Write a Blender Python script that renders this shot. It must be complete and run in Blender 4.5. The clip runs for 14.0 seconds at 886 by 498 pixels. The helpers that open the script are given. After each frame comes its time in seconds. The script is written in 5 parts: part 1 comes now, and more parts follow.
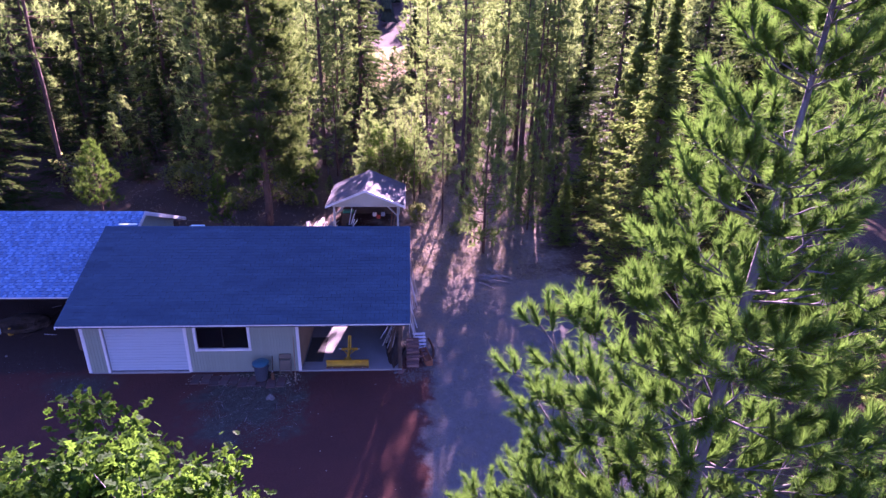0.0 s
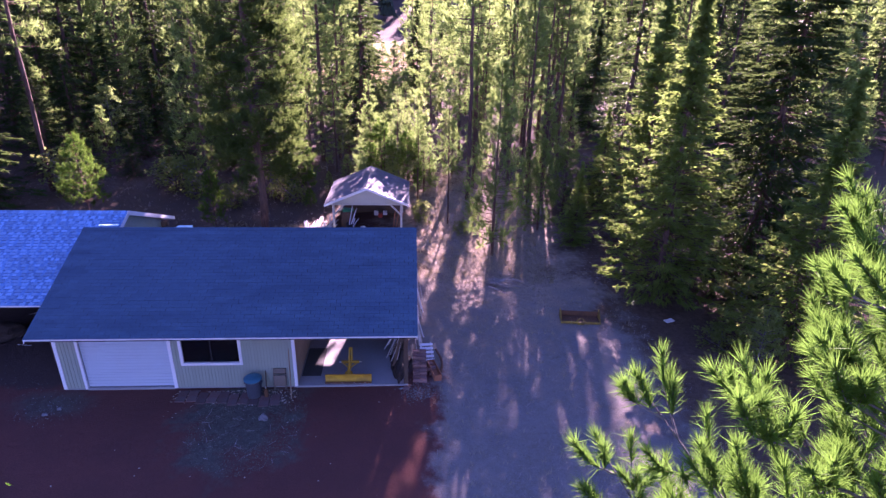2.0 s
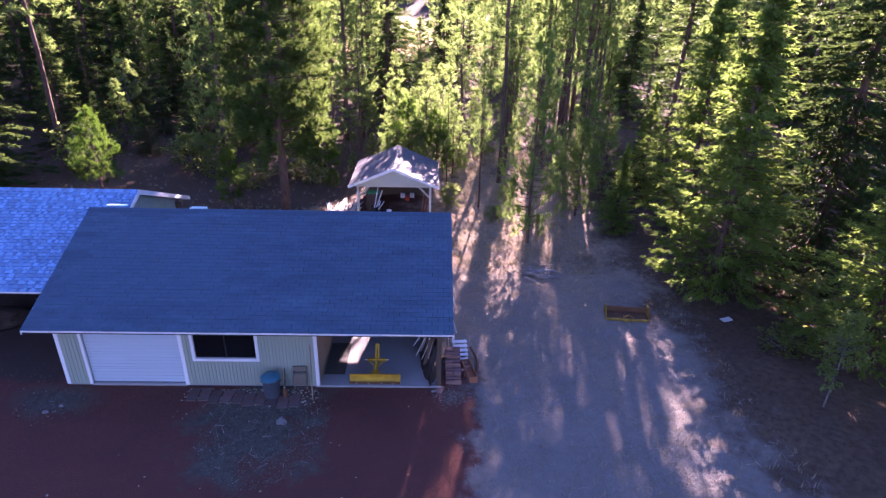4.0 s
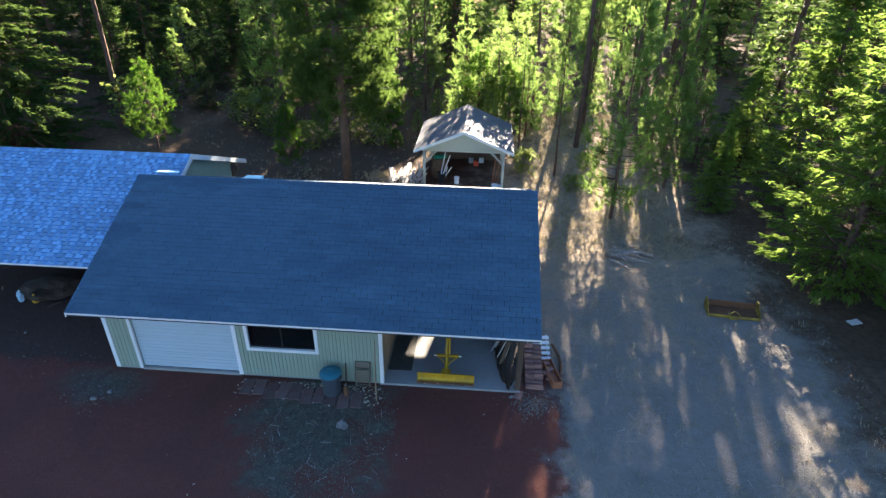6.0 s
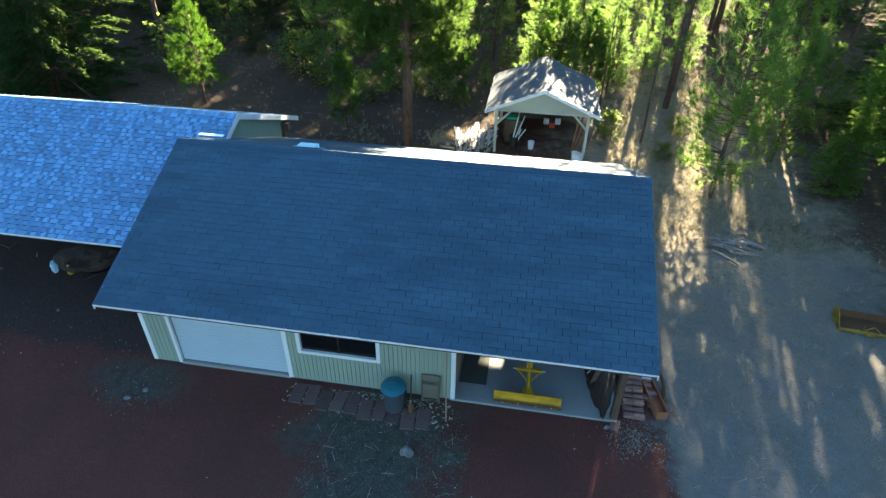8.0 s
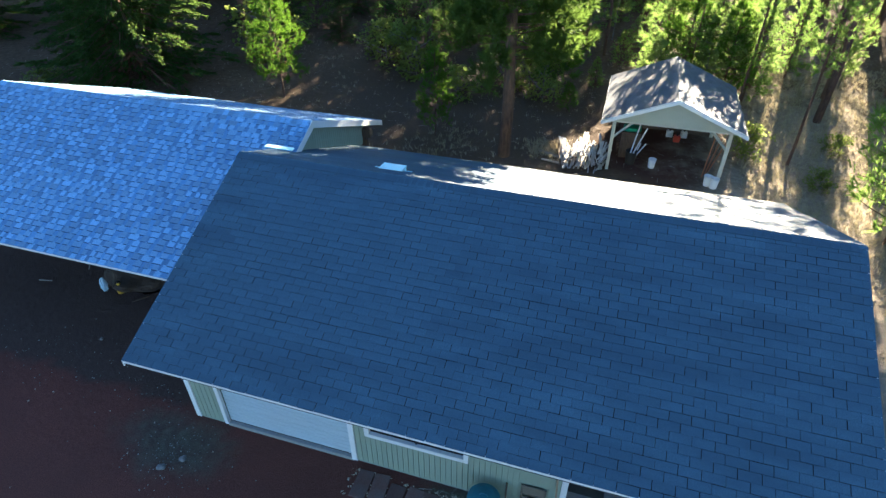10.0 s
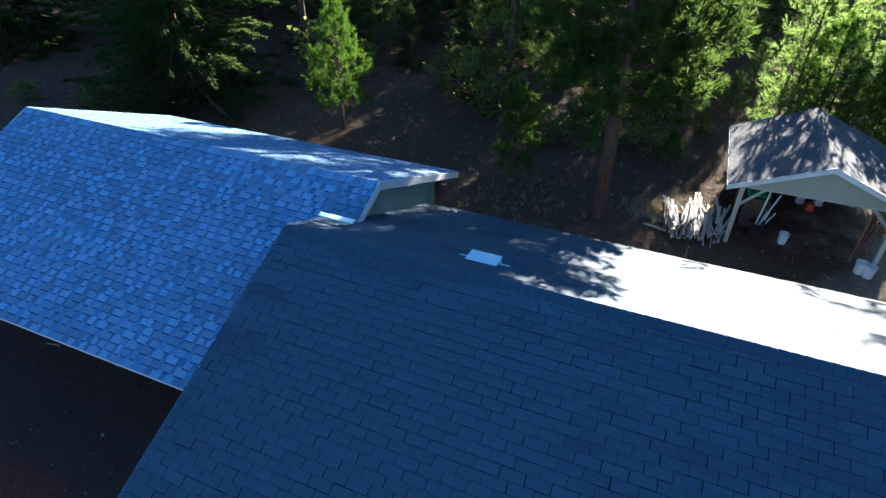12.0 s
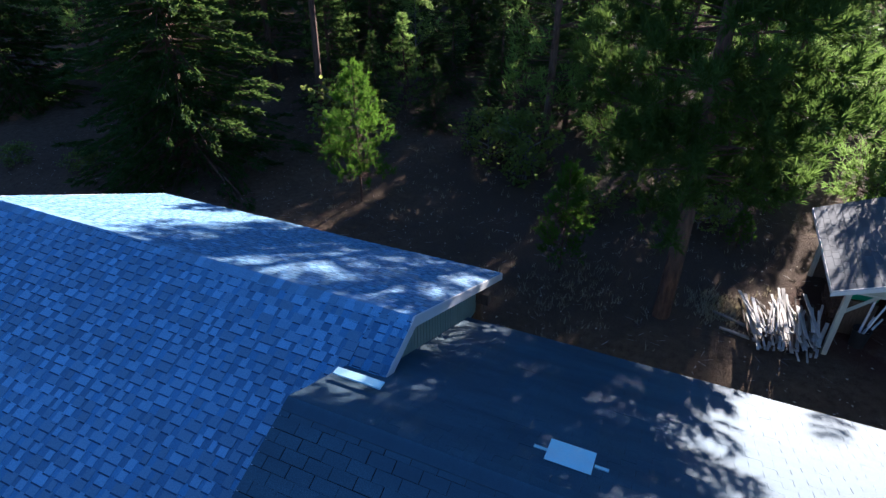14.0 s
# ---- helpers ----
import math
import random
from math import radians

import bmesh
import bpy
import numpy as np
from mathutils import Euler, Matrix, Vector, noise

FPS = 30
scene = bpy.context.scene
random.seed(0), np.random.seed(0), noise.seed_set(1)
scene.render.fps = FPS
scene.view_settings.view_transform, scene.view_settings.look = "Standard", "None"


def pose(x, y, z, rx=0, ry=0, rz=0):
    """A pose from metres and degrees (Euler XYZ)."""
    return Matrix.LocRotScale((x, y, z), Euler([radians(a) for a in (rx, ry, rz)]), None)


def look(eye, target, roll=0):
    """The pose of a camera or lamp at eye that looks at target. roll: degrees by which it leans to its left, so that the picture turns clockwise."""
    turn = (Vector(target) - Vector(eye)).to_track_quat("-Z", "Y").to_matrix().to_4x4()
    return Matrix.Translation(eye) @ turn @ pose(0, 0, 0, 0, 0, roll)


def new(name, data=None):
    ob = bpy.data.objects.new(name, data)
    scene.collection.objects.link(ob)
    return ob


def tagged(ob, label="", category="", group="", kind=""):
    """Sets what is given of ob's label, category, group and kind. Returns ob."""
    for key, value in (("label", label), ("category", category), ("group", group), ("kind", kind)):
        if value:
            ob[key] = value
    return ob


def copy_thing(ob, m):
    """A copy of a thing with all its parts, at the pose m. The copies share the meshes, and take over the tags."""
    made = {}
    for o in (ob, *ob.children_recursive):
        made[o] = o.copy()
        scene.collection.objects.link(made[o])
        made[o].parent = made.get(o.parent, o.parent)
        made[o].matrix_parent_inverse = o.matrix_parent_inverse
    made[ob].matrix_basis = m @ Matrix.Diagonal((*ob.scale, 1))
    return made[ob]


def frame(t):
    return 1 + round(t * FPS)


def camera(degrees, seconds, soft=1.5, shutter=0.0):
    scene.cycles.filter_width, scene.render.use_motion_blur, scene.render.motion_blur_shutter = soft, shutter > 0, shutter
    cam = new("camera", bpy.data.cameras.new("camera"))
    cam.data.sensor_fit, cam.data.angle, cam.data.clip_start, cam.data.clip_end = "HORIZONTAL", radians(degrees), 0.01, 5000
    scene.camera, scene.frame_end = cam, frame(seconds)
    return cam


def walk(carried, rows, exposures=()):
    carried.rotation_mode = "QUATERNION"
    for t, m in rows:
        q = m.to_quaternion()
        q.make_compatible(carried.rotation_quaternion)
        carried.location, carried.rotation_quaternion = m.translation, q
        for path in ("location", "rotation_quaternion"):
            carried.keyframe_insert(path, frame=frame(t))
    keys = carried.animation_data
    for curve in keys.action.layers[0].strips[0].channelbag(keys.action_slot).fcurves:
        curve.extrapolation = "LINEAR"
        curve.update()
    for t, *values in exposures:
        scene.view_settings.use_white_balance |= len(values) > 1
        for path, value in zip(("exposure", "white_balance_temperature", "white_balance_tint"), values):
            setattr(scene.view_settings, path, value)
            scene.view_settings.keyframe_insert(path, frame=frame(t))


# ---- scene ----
cam = camera(75.1, 14.0, soft=1.4)
PATH = [
    (0, (11.312, -17.692, 12.11), (11.422, -15.85, 11.34), 1.2),
    (0.5, (11.252, -17.21, 11.971), (11.365, -15.369, 11.198), 1.2),
    (1, (11.188, -16.819, 11.878), (11.303, -14.98, 11.102), 1.2),
    (1.5, (11.173, -16.366, 11.718), (11.281, -14.525, 10.944), 1.1),
    (2, (11.051, -15.865, 11.619), (11.164, -14.027, 10.837), 1.3),
    (2.5, (10.969, -15.415, 11.457), (11.082, -13.579, 10.672), 1.2),
    (4.8, (10.286, -12.958, 10.881), (10.256, -11.171, 9.984), 1.1),
    (5, (10.216, -12.683, 10.892), (10.163, -10.905, 9.978), 0.9),
    (5.5, (10.035, -12.114, 10.78), (9.936, -10.356, 9.832), 0.8),
    (6, (9.746, -11.492, 10.673), (9.618, -9.754, 9.691), 0.7),
    (6.5, (9.448, -10.843, 10.583), (9.292, -9.131, 9.56), 0.7),
    (7, (9.139, -10.177, 10.488), (8.947, -8.493, 9.425), 0.7),
    (7.5, (8.805, -9.481, 10.398), (8.582, -7.828, 9.294), 0.7),
    (8, (8.451, -8.753, 10.32), (8.194, -7.134, 9.174), 0.7),
    (8.2, (8.31, -8.44, 10.314), (8.037, -6.836, 9.151), 0.6),
    (10.3, (6.781, -5.241, 9.543), (6.258, -3.712, 8.364), -0.2),
    (10.5, (6.577, -4.965, 9.48), (6.033, -3.44, 8.305), 0.1),
    (11, (6.087, -4.207, 9.346), (5.494, -2.699, 8.173), 0.2),
    (11.5, (5.517, -3.432, 9.166), (4.903, -1.92, 8.01), 0.1),
    (12, (5.111, -2.767, 9.143), (4.467, -1.25, 8.01), 0.2),
    (12.5, (4.684, -2.085, 9.135), (4.02, -0.562, 8.023), 0.3),
    (13, (4.232, -1.432, 9.086), (3.555, 0.108, 8.004), 0.2),
    (13.5, (3.784, -0.809, 9.062), (3.093, 0.745, 8.008), 0.1),
    (14, (3.322, -0.219, 9.074), (2.618, 1.349, 8.05), 0.0),
]
walk(cam, [(t, look(eye, target, roll)) for t, eye, target, roll in PATH], exposures=[(0.0, 3.12, 5320, 94), (2.5, 3.4, 5420, 82), (5.0, 3.64, 5700, 46), (6.0, 3.62, 5800, 16), (8.0, 3.77, 6000, 2), (11.0, 3.36, 5500, 12), (12.5, 2.5, 5030, 13), (14.0, 2.32, 4980, 20)])

# ---- world, sun ----
SUN_AZ, SUN_EL = 10.5, 18.0          # degrees from +y towards +x, and above the horizon
world = bpy.data.worlds.new("sky")
scene.world = world
world.use_nodes = True
sky = world.node_tree.nodes.new("ShaderNodeTexSky")
sky.sky_type, sky.sun_disc = "NISHITA", False
sky.sun_elevation, sky.sun_rotation = radians(SUN_EL), radians(SUN_AZ)
sky.altitude, sky.air_density, sky.dust_density, sky.ozone_density = 700, 1.0, 0.2, 3.0
world.node_tree.links.new(sky.outputs[0], world.node_tree.nodes["Background"].inputs[0])
world.node_tree.nodes["Background"].inputs[1].default_value = 0.038
sun = new("sun", bpy.data.lights.new("sun", "SUN"))
sun.data.energy, sun.data.angle, sun.data.color = 5.0, radians(0.55), (1.0, 0.80, 0.54)
sun_dir = Vector((math.cos(radians(SUN_EL)) * math.sin(radians(SUN_AZ)), math.cos(radians(SUN_EL)) * math.cos(radians(SUN_AZ)), math.sin(radians(SUN_EL))))
sun.matrix_world = look(sun_dir * 200, (0, 0, 0))


# ---- materials ----
def graph(name):
    m = bpy.data.materials.new(name)
    m.use_nodes = True
    return m, m.node_tree.nodes, m.node_tree.links, m.node_tree.nodes["Principled BSDF"]


def mixed(nodes, links, fac, a, b):
    n = nodes.new("ShaderNodeMix")
    n.data_type = "RGBA"
    for slot, value in ((0, fac), (6, a), (7, b)):
        if hasattr(value, "is_linked"):
            links.new(value, n.inputs[slot])
        elif slot == 0:
            n.inputs[0].default_value = value
        else:
            n.inputs[slot].default_value = (*value, 1)
    return n.outputs[2]


def grain(nodes, links, scale, detail=6.0, lo=0.3, hi=0.7, stretch=None, rough=0.55):
    tc = nodes.new("ShaderNodeTexCoord")
    out = tc.outputs["Object"]
    if stretch:
        mp = nodes.new("ShaderNodeMapping")
        mp.inputs["Scale"].default_value = stretch
        links.new(out, mp.inputs[0])
        out = mp.outputs[0]
    n = nodes.new("ShaderNodeTexNoise")
    n.inputs["Scale"].default_value, n.inputs["Detail"].default_value, n.inputs["Roughness"].default_value = scale, detail, rough
    links.new(out, n.inputs["Vector"])
    r = nodes.new("ShaderNodeMapRange")
    r.inputs[1].default_value, r.inputs[2].default_value = lo, hi
    links.new(n.outputs[0], r.inputs[0])
    return r.outputs[0]


def surface(name, dark, light, rough=0.8, fine=60.0, coarse=2.0, worn=None, worn_amount=0.35, bump=0.3, depth=0.004, metal=0.0, stretch=None, vary=0.0, spec=0.3, streak=None):
    """Two scales of variation, worn patches, fine relief, and a little difference from piece to piece."""
    m, nodes, links, p = graph(name)
    f = grain(nodes, links, fine, 4, 0.3, 0.7, stretch)
    c = grain(nodes, links, coarse, 6, 0.35, 0.65, streak)
    col = mixed(nodes, links, f, dark, light)
    k = nodes.new("ShaderNodeMath")
    k.operation = "MULTIPLY"
    k.inputs[1].default_value = worn_amount
    links.new(c, k.inputs[0])
    col = mixed(nodes, links, k.outputs[0], col, worn if worn else tuple((a + b) / 2 for a, b in zip(dark, light)))
    if vary:
        info, isl = nodes.new("ShaderNodeObjectInfo"), nodes.new("ShaderNodeNewGeometry")
        add = nodes.new("ShaderNodeMath")
        add.operation = "ADD"
        links.new(info.outputs["Random"], add.inputs[0])
        links.new(isl.outputs["Random Per Island"], add.inputs[1])
        fr = nodes.new("ShaderNodeMath")
        fr.operation = "FRACT"
        links.new(add.outputs[0], fr.inputs[0])
        r = nodes.new("ShaderNodeMapRange")
        r.inputs[3].default_value, r.inputs[4].default_value = 1 - vary, 1 + vary
        links.new(fr.outputs[0], r.inputs[0])
        hsv = nodes.new("ShaderNodeHueSaturation")
        links.new(r.outputs[0], hsv.inputs["Value"])
        links.new(col, hsv.inputs["Color"])
        col = hsv.outputs[0]
    links.new(col, p.inputs["Base Color"])
    p.inputs["Roughness"].default_value, p.inputs["Metallic"].default_value = rough, metal
    p.inputs["Specular IOR Level"].default_value = spec
    if bump:
        b = nodes.new("ShaderNodeBump")
        b.inputs["Strength"].default_value, b.inputs["Distance"].default_value = bump, depth
        links.new(f, b.inputs["Height"])
        links.new(b.outputs[0], p.inputs["Normal"])
    return m


def foliage(name, dark, light, glow, through_part=0.45, rough=0.45):
    """Leaves or needles that let part of the light through."""
    m, nodes, links, p = graph(name)
    info, isl = nodes.new("ShaderNodeObjectInfo"), nodes.new("ShaderNodeNewGeometry")
    col = mixed(nodes, links, isl.outputs["Random Per Island"], dark, light)
    r = nodes.new("ShaderNodeMapRange")
    r.inputs[3].default_value, r.inputs[4].default_value = 0.75, 1.25
    links.new(info.outputs["Random"], r.inputs[0])
    hsv = nodes.new("ShaderNodeHueSaturation")
    links.new(r.outputs[0], hsv.inputs["Value"])
    links.new(col, hsv.inputs["Color"])
    links.new(hsv.outputs[0], p.inputs["Base Color"])
    p.inputs["Roughness"].default_value, p.inputs["Specular IOR Level"].default_value = rough if rough < 0.3 else max(rough, 0.6), 0.6 if rough < 0.3 else 0.06
    tr, mx = nodes.new("ShaderNodeBsdfTranslucent"), nodes.new("ShaderNodeMixShader")
    tr.inputs[0].default_value = (*glow, 1)
    mx.inputs[0].default_value = through_part
    links.new(p.outputs[0], mx.inputs[1])
    links.new(tr.outputs[0], mx.inputs[2])
    links.new(mx.outputs[0], nodes["Material Output"].inputs[0])
    return m


M = {}
M["shingle"] = surface("weathered_asphalt_shingle", (0.021, 0.060, 0.098), (0.070, 0.134, 0.184), 0.70, 90, 1.5, (0.024, 0.054, 0.086), 0.7, 0.5, 0.003, vary=0.07, spec=0.34, streak=(0.4, 1.6, 1.6))
M["felt"] = surface("black_roofing_felt", (0.012, 0.013, 0.015), (0.025, 0.027, 0.03), 0.9, 80, 2.0, None, 0.3, 0.1, 0.001)
M["laminate"] = surface("laminated_asphalt_shingle", (0.058, 0.16, 0.32), (0.215, 0.41, 0.60), 0.78, 110, 0.6, (0.07, 0.25, 0.45), 0.2, 0.6, 0.003, vary=0.32, spec=1.0)
M["laminate_low"] = surface("laminated_shingle_lower_layer", (0.024, 0.105, 0.250), (0.105, 0.275, 0.49), 0.78, 110, 0.6, (0.05, 0.17, 0.33), 0.2, 0.6, 0.003, vary=0.26, spec=1.0)
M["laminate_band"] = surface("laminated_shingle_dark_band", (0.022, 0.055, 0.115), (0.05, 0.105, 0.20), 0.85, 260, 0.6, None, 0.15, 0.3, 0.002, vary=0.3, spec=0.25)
M["near_bark"] = surface("pale_grey_pine_bark", (0.09, 0.082, 0.08), (0.22, 0.20, 0.19), 0.9, 18, 1.5, (0.13, 0.12, 0.115), 0.5, 0.6, 0.015, stretch=(1, 1, 0.3), vary=0.15)
M["shed_roof"] = surface("shed_asphalt_shingle", (0.068, 0.080, 0.098), (0.125, 0.142, 0.165), 0.8, 160, 0.8, (0.10, 0.105, 0.11), 0.4, 0.4, 0.002, vary=0.14)
M["siding"] = surface("sage_painted_siding", (0.22, 0.28, 0.215), (0.275, 0.335, 0.26), 0.6, 40, 1.2, (0.27, 0.29, 0.22), 0.4, 0.25, 0.002, stretch=(4, 4, 0.4), vary=0.04)
M["pale_siding"] = surface("pale_sage_paint", (0.34, 0.36, 0.29), (0.43, 0.45, 0.37), 0.6, 40, 1.2, (0.30, 0.31, 0.25), 0.4, 0.25, 0.002, stretch=(4, 4, 0.4))
M["trim"] = surface("white_painted_trim", (0.64, 0.66, 0.65), (0.73, 0.75, 0.74), 0.5, 30, 1.5, (0.54, 0.54, 0.52), 0.35, 0.15, 0.001)
M["door"] = surface("white_steel_door", (0.37, 0.46, 0.50), (0.43, 0.52, 0.56), 0.42, 120, 0.9, (0.37, 0.41, 0.42), 0.3, 0.08, 0.001)
M["concrete"] = surface("concrete_slab", (0.20, 0.215, 0.215), (0.31, 0.325, 0.32), 0.85, 45, 0.8, (0.24, 0.22, 0.20), 0.55, 0.3, 0.003)
M["timber"] = surface("bare_dark_timber", (0.06, 0.04, 0.027), (0.12, 0.082, 0.055), 0.8, 30, 1.5, None, 0.3, 0.4, 0.003, stretch=(1, 1, 0.15), vary=0.15)
M["plywood"] = surface("raw_sheathing", (0.22, 0.16, 0.10), (0.32, 0.24, 0.15), 0.8, 20, 1.2, (0.18, 0.13, 0.09), 0.5, 0.2, 0.002, stretch=(1, 1, 0.2))
M["greywood"] = surface("silvered_old_boards", (0.42, 0.40, 0.36), (0.68, 0.65, 0.60), 0.8, 26, 1.5, (0.30, 0.25, 0.20), 0.5, 0.4, 0.003, stretch=(3, 3, 0.3), vary=0.25)
M["post"] = surface("pale_painted_post", (0.42, 0.43, 0.36), (0.52, 0.53, 0.46), 0.7, 24, 1.5, (0.34, 0.31, 0.25), 0.5, 0.2, 0.002, stretch=(2, 2, 0.3))
M["yellow"] = surface("yellow_machine_paint", (0.50, 0.285, 0.012), (0.62, 0.375, 0.02), 0.55, 35, 3.0, (0.22, 0.12, 0.03), 0.5, 0.15, 0.002)
M["old_yellow"] = surface("chipped_yellow_paint", (0.26, 0.17, 0.02), (0.42, 0.29, 0.03), 0.65, 40, 6.0, (0.09, 0.05, 0.025), 0.75, 0.2, 0.002)
M["rust"] = surface("rusty_steel", (0.10, 0.045, 0.02), (0.22, 0.11, 0.05), 0.75, 50, 4.0, (0.06, 0.04, 0.03), 0.5, 0.35, 0.002, metal=0.2)
M["steel"] = surface("worn_bare_steel", (0.45, 0.46, 0.47), (0.62, 0.63, 0.64), 0.4, 60, 4.0, (0.3, 0.27, 0.24), 0.35, 0.15, 0.001, metal=0.85)
M["brick"] = surface("red_clay_brick", (0.17, 0.080, 0.062), (0.27, 0.145, 0.115), 0.85, 70, 4.0, (0.24, 0.18, 0.16), 0.4, 0.4, 0.003, vary=0.25)
M["terracotta"] = surface("terracotta_tray", (0.26, 0.095, 0.045), (0.36, 0.15, 0.075), 0.75, 50, 4.0, None, 0.3, 0.2, 0.002)
M["bin"] = surface("dark_grey_plastic", (0.035, 0.045, 0.055), (0.06, 0.07, 0.085), 0.5, 60, 3.0, (0.08, 0.085, 0.09), 0.3, 0.1, 0.001)
M["lid"] = surface("teal_plastic_lid", (0.02, 0.12, 0.17), (0.03, 0.17, 0.22), 0.45, 60, 3.0, (0.05, 0.14, 0.17), 0.3, 0.08, 0.001)
M["tan_metal"] = surface("tan_enamel_metal", (0.12, 0.105, 0.075), (0.18, 0.155, 0.115), 0.5, 60, 3.0, (0.08, 0.065, 0.05), 0.4, 0.1, 0.001)
M["white_plastic"] = surface("white_plastic", (0.68, 0.69, 0.70), (0.78, 0.79, 0.8), 0.4, 60, 3.0, (0.55, 0.53, 0.5), 0.3, 0.08, 0.001)
M["red_plastic"] = surface("red_plastic", (0.45, 0.05, 0.03), (0.55, 0.09, 0.05), 0.45, 60, 3.0, None, 0.3, 0.08, 0.001)
M["green_plastic"] = surface("green_plastic", (0.02, 0.22, 0.12), (0.03, 0.30, 0.17), 0.45, 60, 3.0, None, 0.3, 0.08, 0.001)
M["blue_tarp"] = surface("pale_blue_tarp", (0.25, 0.45, 0.62), (0.45, 0.62, 0.74), 0.5, 30, 5.0, (0.6, 0.66, 0.7), 0.5, 0.3, 0.01)
M["mat"] = surface("worn_rubber_mat", (0.045, 0.048, 0.044), (0.075, 0.078, 0.07), 0.8, 60, 3.0, (0.09, 0.085, 0.07), 0.5, 0.2, 0.002)
M["brown_tarp"] = surface("old_brown_canvas", (0.022, 0.017, 0.013), (0.05, 0.037, 0.027), 0.8, 30, 3.0, (0.07, 0.045, 0.03), 0.5, 0.4, 0.01)
M["flashing"] = surface("bare_metal_flashing", (0.50, 0.88, 0.94), (0.60, 0.93, 0.97), 0.3, 40, 5.0, (0.68, 0.72, 0.73), 0.3, 0.1, 0.001)
M["stone"] = surface("pale_stone", (0.12, 0.12, 0.115), (0.2, 0.195, 0.185), 0.85, 30, 5.0, None, 0.3, 0.4, 0.006)
M["black"] = surface("dark_rubber", (0.015, 0.015, 0.015), (0.03, 0.03, 0.03), 0.6, 60, 5.0, None, 0.3, 0.1, 0.001)
M["bark"] = surface("red_brown_pine_bark", (0.055, 0.03, 0.02), (0.17, 0.095, 0.06), 0.9, 14, 1.2, (0.10, 0.075, 0.06), 0.5, 0.9, 0.03, stretch=(1, 1, 0.25), vary=0.2)
M["grey_bark"] = surface("grey_bark", (0.10, 0.09, 0.08), (0.26, 0.24, 0.22), 0.9, 18, 1.5, (0.08, 0.07, 0.06), 0.5, 0.7, 0.02, stretch=(1, 1, 0.3), vary=0.2)
M["dead_wood"] = surface("bleached_dead_wood", (0.24, 0.21, 0.18), (0.44, 0.40, 0.35), 0.85, 22, 2.0, (0.16, 0.12, 0.09), 0.5, 0.5, 0.008, vary=0.25)
M["pine"] = foliage("long_pine_needles", (0.028, 0.062, 0.013), (0.078, 0.130, 0.024), (0.31, 0.46, 0.11), 0.50)
M["pine_near"] = foliage("fresh_pine_needles", (0.026, 0.082, 0.012), (0.075, 0.16, 0.022), (0.16, 0.335, 0.035), 0.36, 0.4)
M["pine_dense"] = foliage("dark_pine_needles", (0.020, 0.044, 0.010), (0.050, 0.085, 0.018), (0.17, 0.27, 0.05), 0.38)
M["pine_fresh"] = foliage("young_pine_needles", (0.020, 0.060, 0.009), (0.048, 0.110, 0.015), (0.15, 0.29, 0.025), 0.40)
M["fir"] = foliage("short_fir_needles", (0.011, 0.033, 0.009), (0.032, 0.070, 0.017), (0.13, 0.21, 0.045), 0.30)
M["cedar"] = foliage("cedar_sprays", (0.045, 0.10, 0.02), (0.10, 0.17, 0.03), (0.34, 0.50, 0.09), 0.48)
M["aspen"] = foliage("yellow_green_leaves", (0.055, 0.105, 0.028), (0.11, 0.16, 0.045), (0.36, 0.49, 0.13), 0.5)
M["oak"] = foliage("glossy_oak_leaves", (0.020, 0.075, 0.010), (0.055, 0.14, 0.016), (0.15, 0.33, 0.02), 0.40, 0.40)
M["shrub"] = foliage("shrub_leaves", (0.05, 0.09, 0.02), (0.11, 0.15, 0.04), (0.34, 0.42, 0.1), 0.48)
M["straw"] = foliage("dry_grass_blades", (0.28, 0.235, 0.15), (0.46, 0.40, 0.28), (0.42, 0.36, 0.22), 0.35, 0.7)
M["leaf_litter"] = surface("fallen_dry_leaves", (0.30, 0.24, 0.16), (0.52, 0.46, 0.36), 0.8, 40, 5.0, None, 0.3, 0.2, 0.002, vary=0.4)
M["paver"] = surface("dull_brown_paver", (0.095, 0.048, 0.04), (0.165, 0.09, 0.075), 0.9, 50, 3.0, (0.11, 0.10, 0.09), 0.6, 0.4, 0.004, vary=0.25)
M["gravel"] = surface("crushed_gravel", (0.09, 0.095, 0.08), (0.25, 0.25, 0.22), 0.9, 60, 6.0, None, 0.3, 0.3, 0.003, vary=0.4)
M["mossy_gravel"] = surface("mossy_gravel", (0.055, 0.062, 0.042), (0.17, 0.172, 0.125), 0.95, 60, 6.0, None, 0.3, 0.3, 0.003, vary=0.45)
M["far"] = surface("far_conifers", (0.02, 0.035, 0.015), (0.05, 0.075, 0.03), 0.8, 1.2, 0.1, (0.07, 0.09, 0.03), 0.4, 0.0, vary=0.4)
m, nodes, links, p = graph("window_glass")
p.inputs["Base Color"].default_value = (0.02, 0.022, 0.025, 1)
p.inputs["Roughness"].default_value, p.inputs["Transmission Weight"].default_value = 0.04, 0.75
p.inputs["IOR"].default_value = 1.45
M["glass"] = m


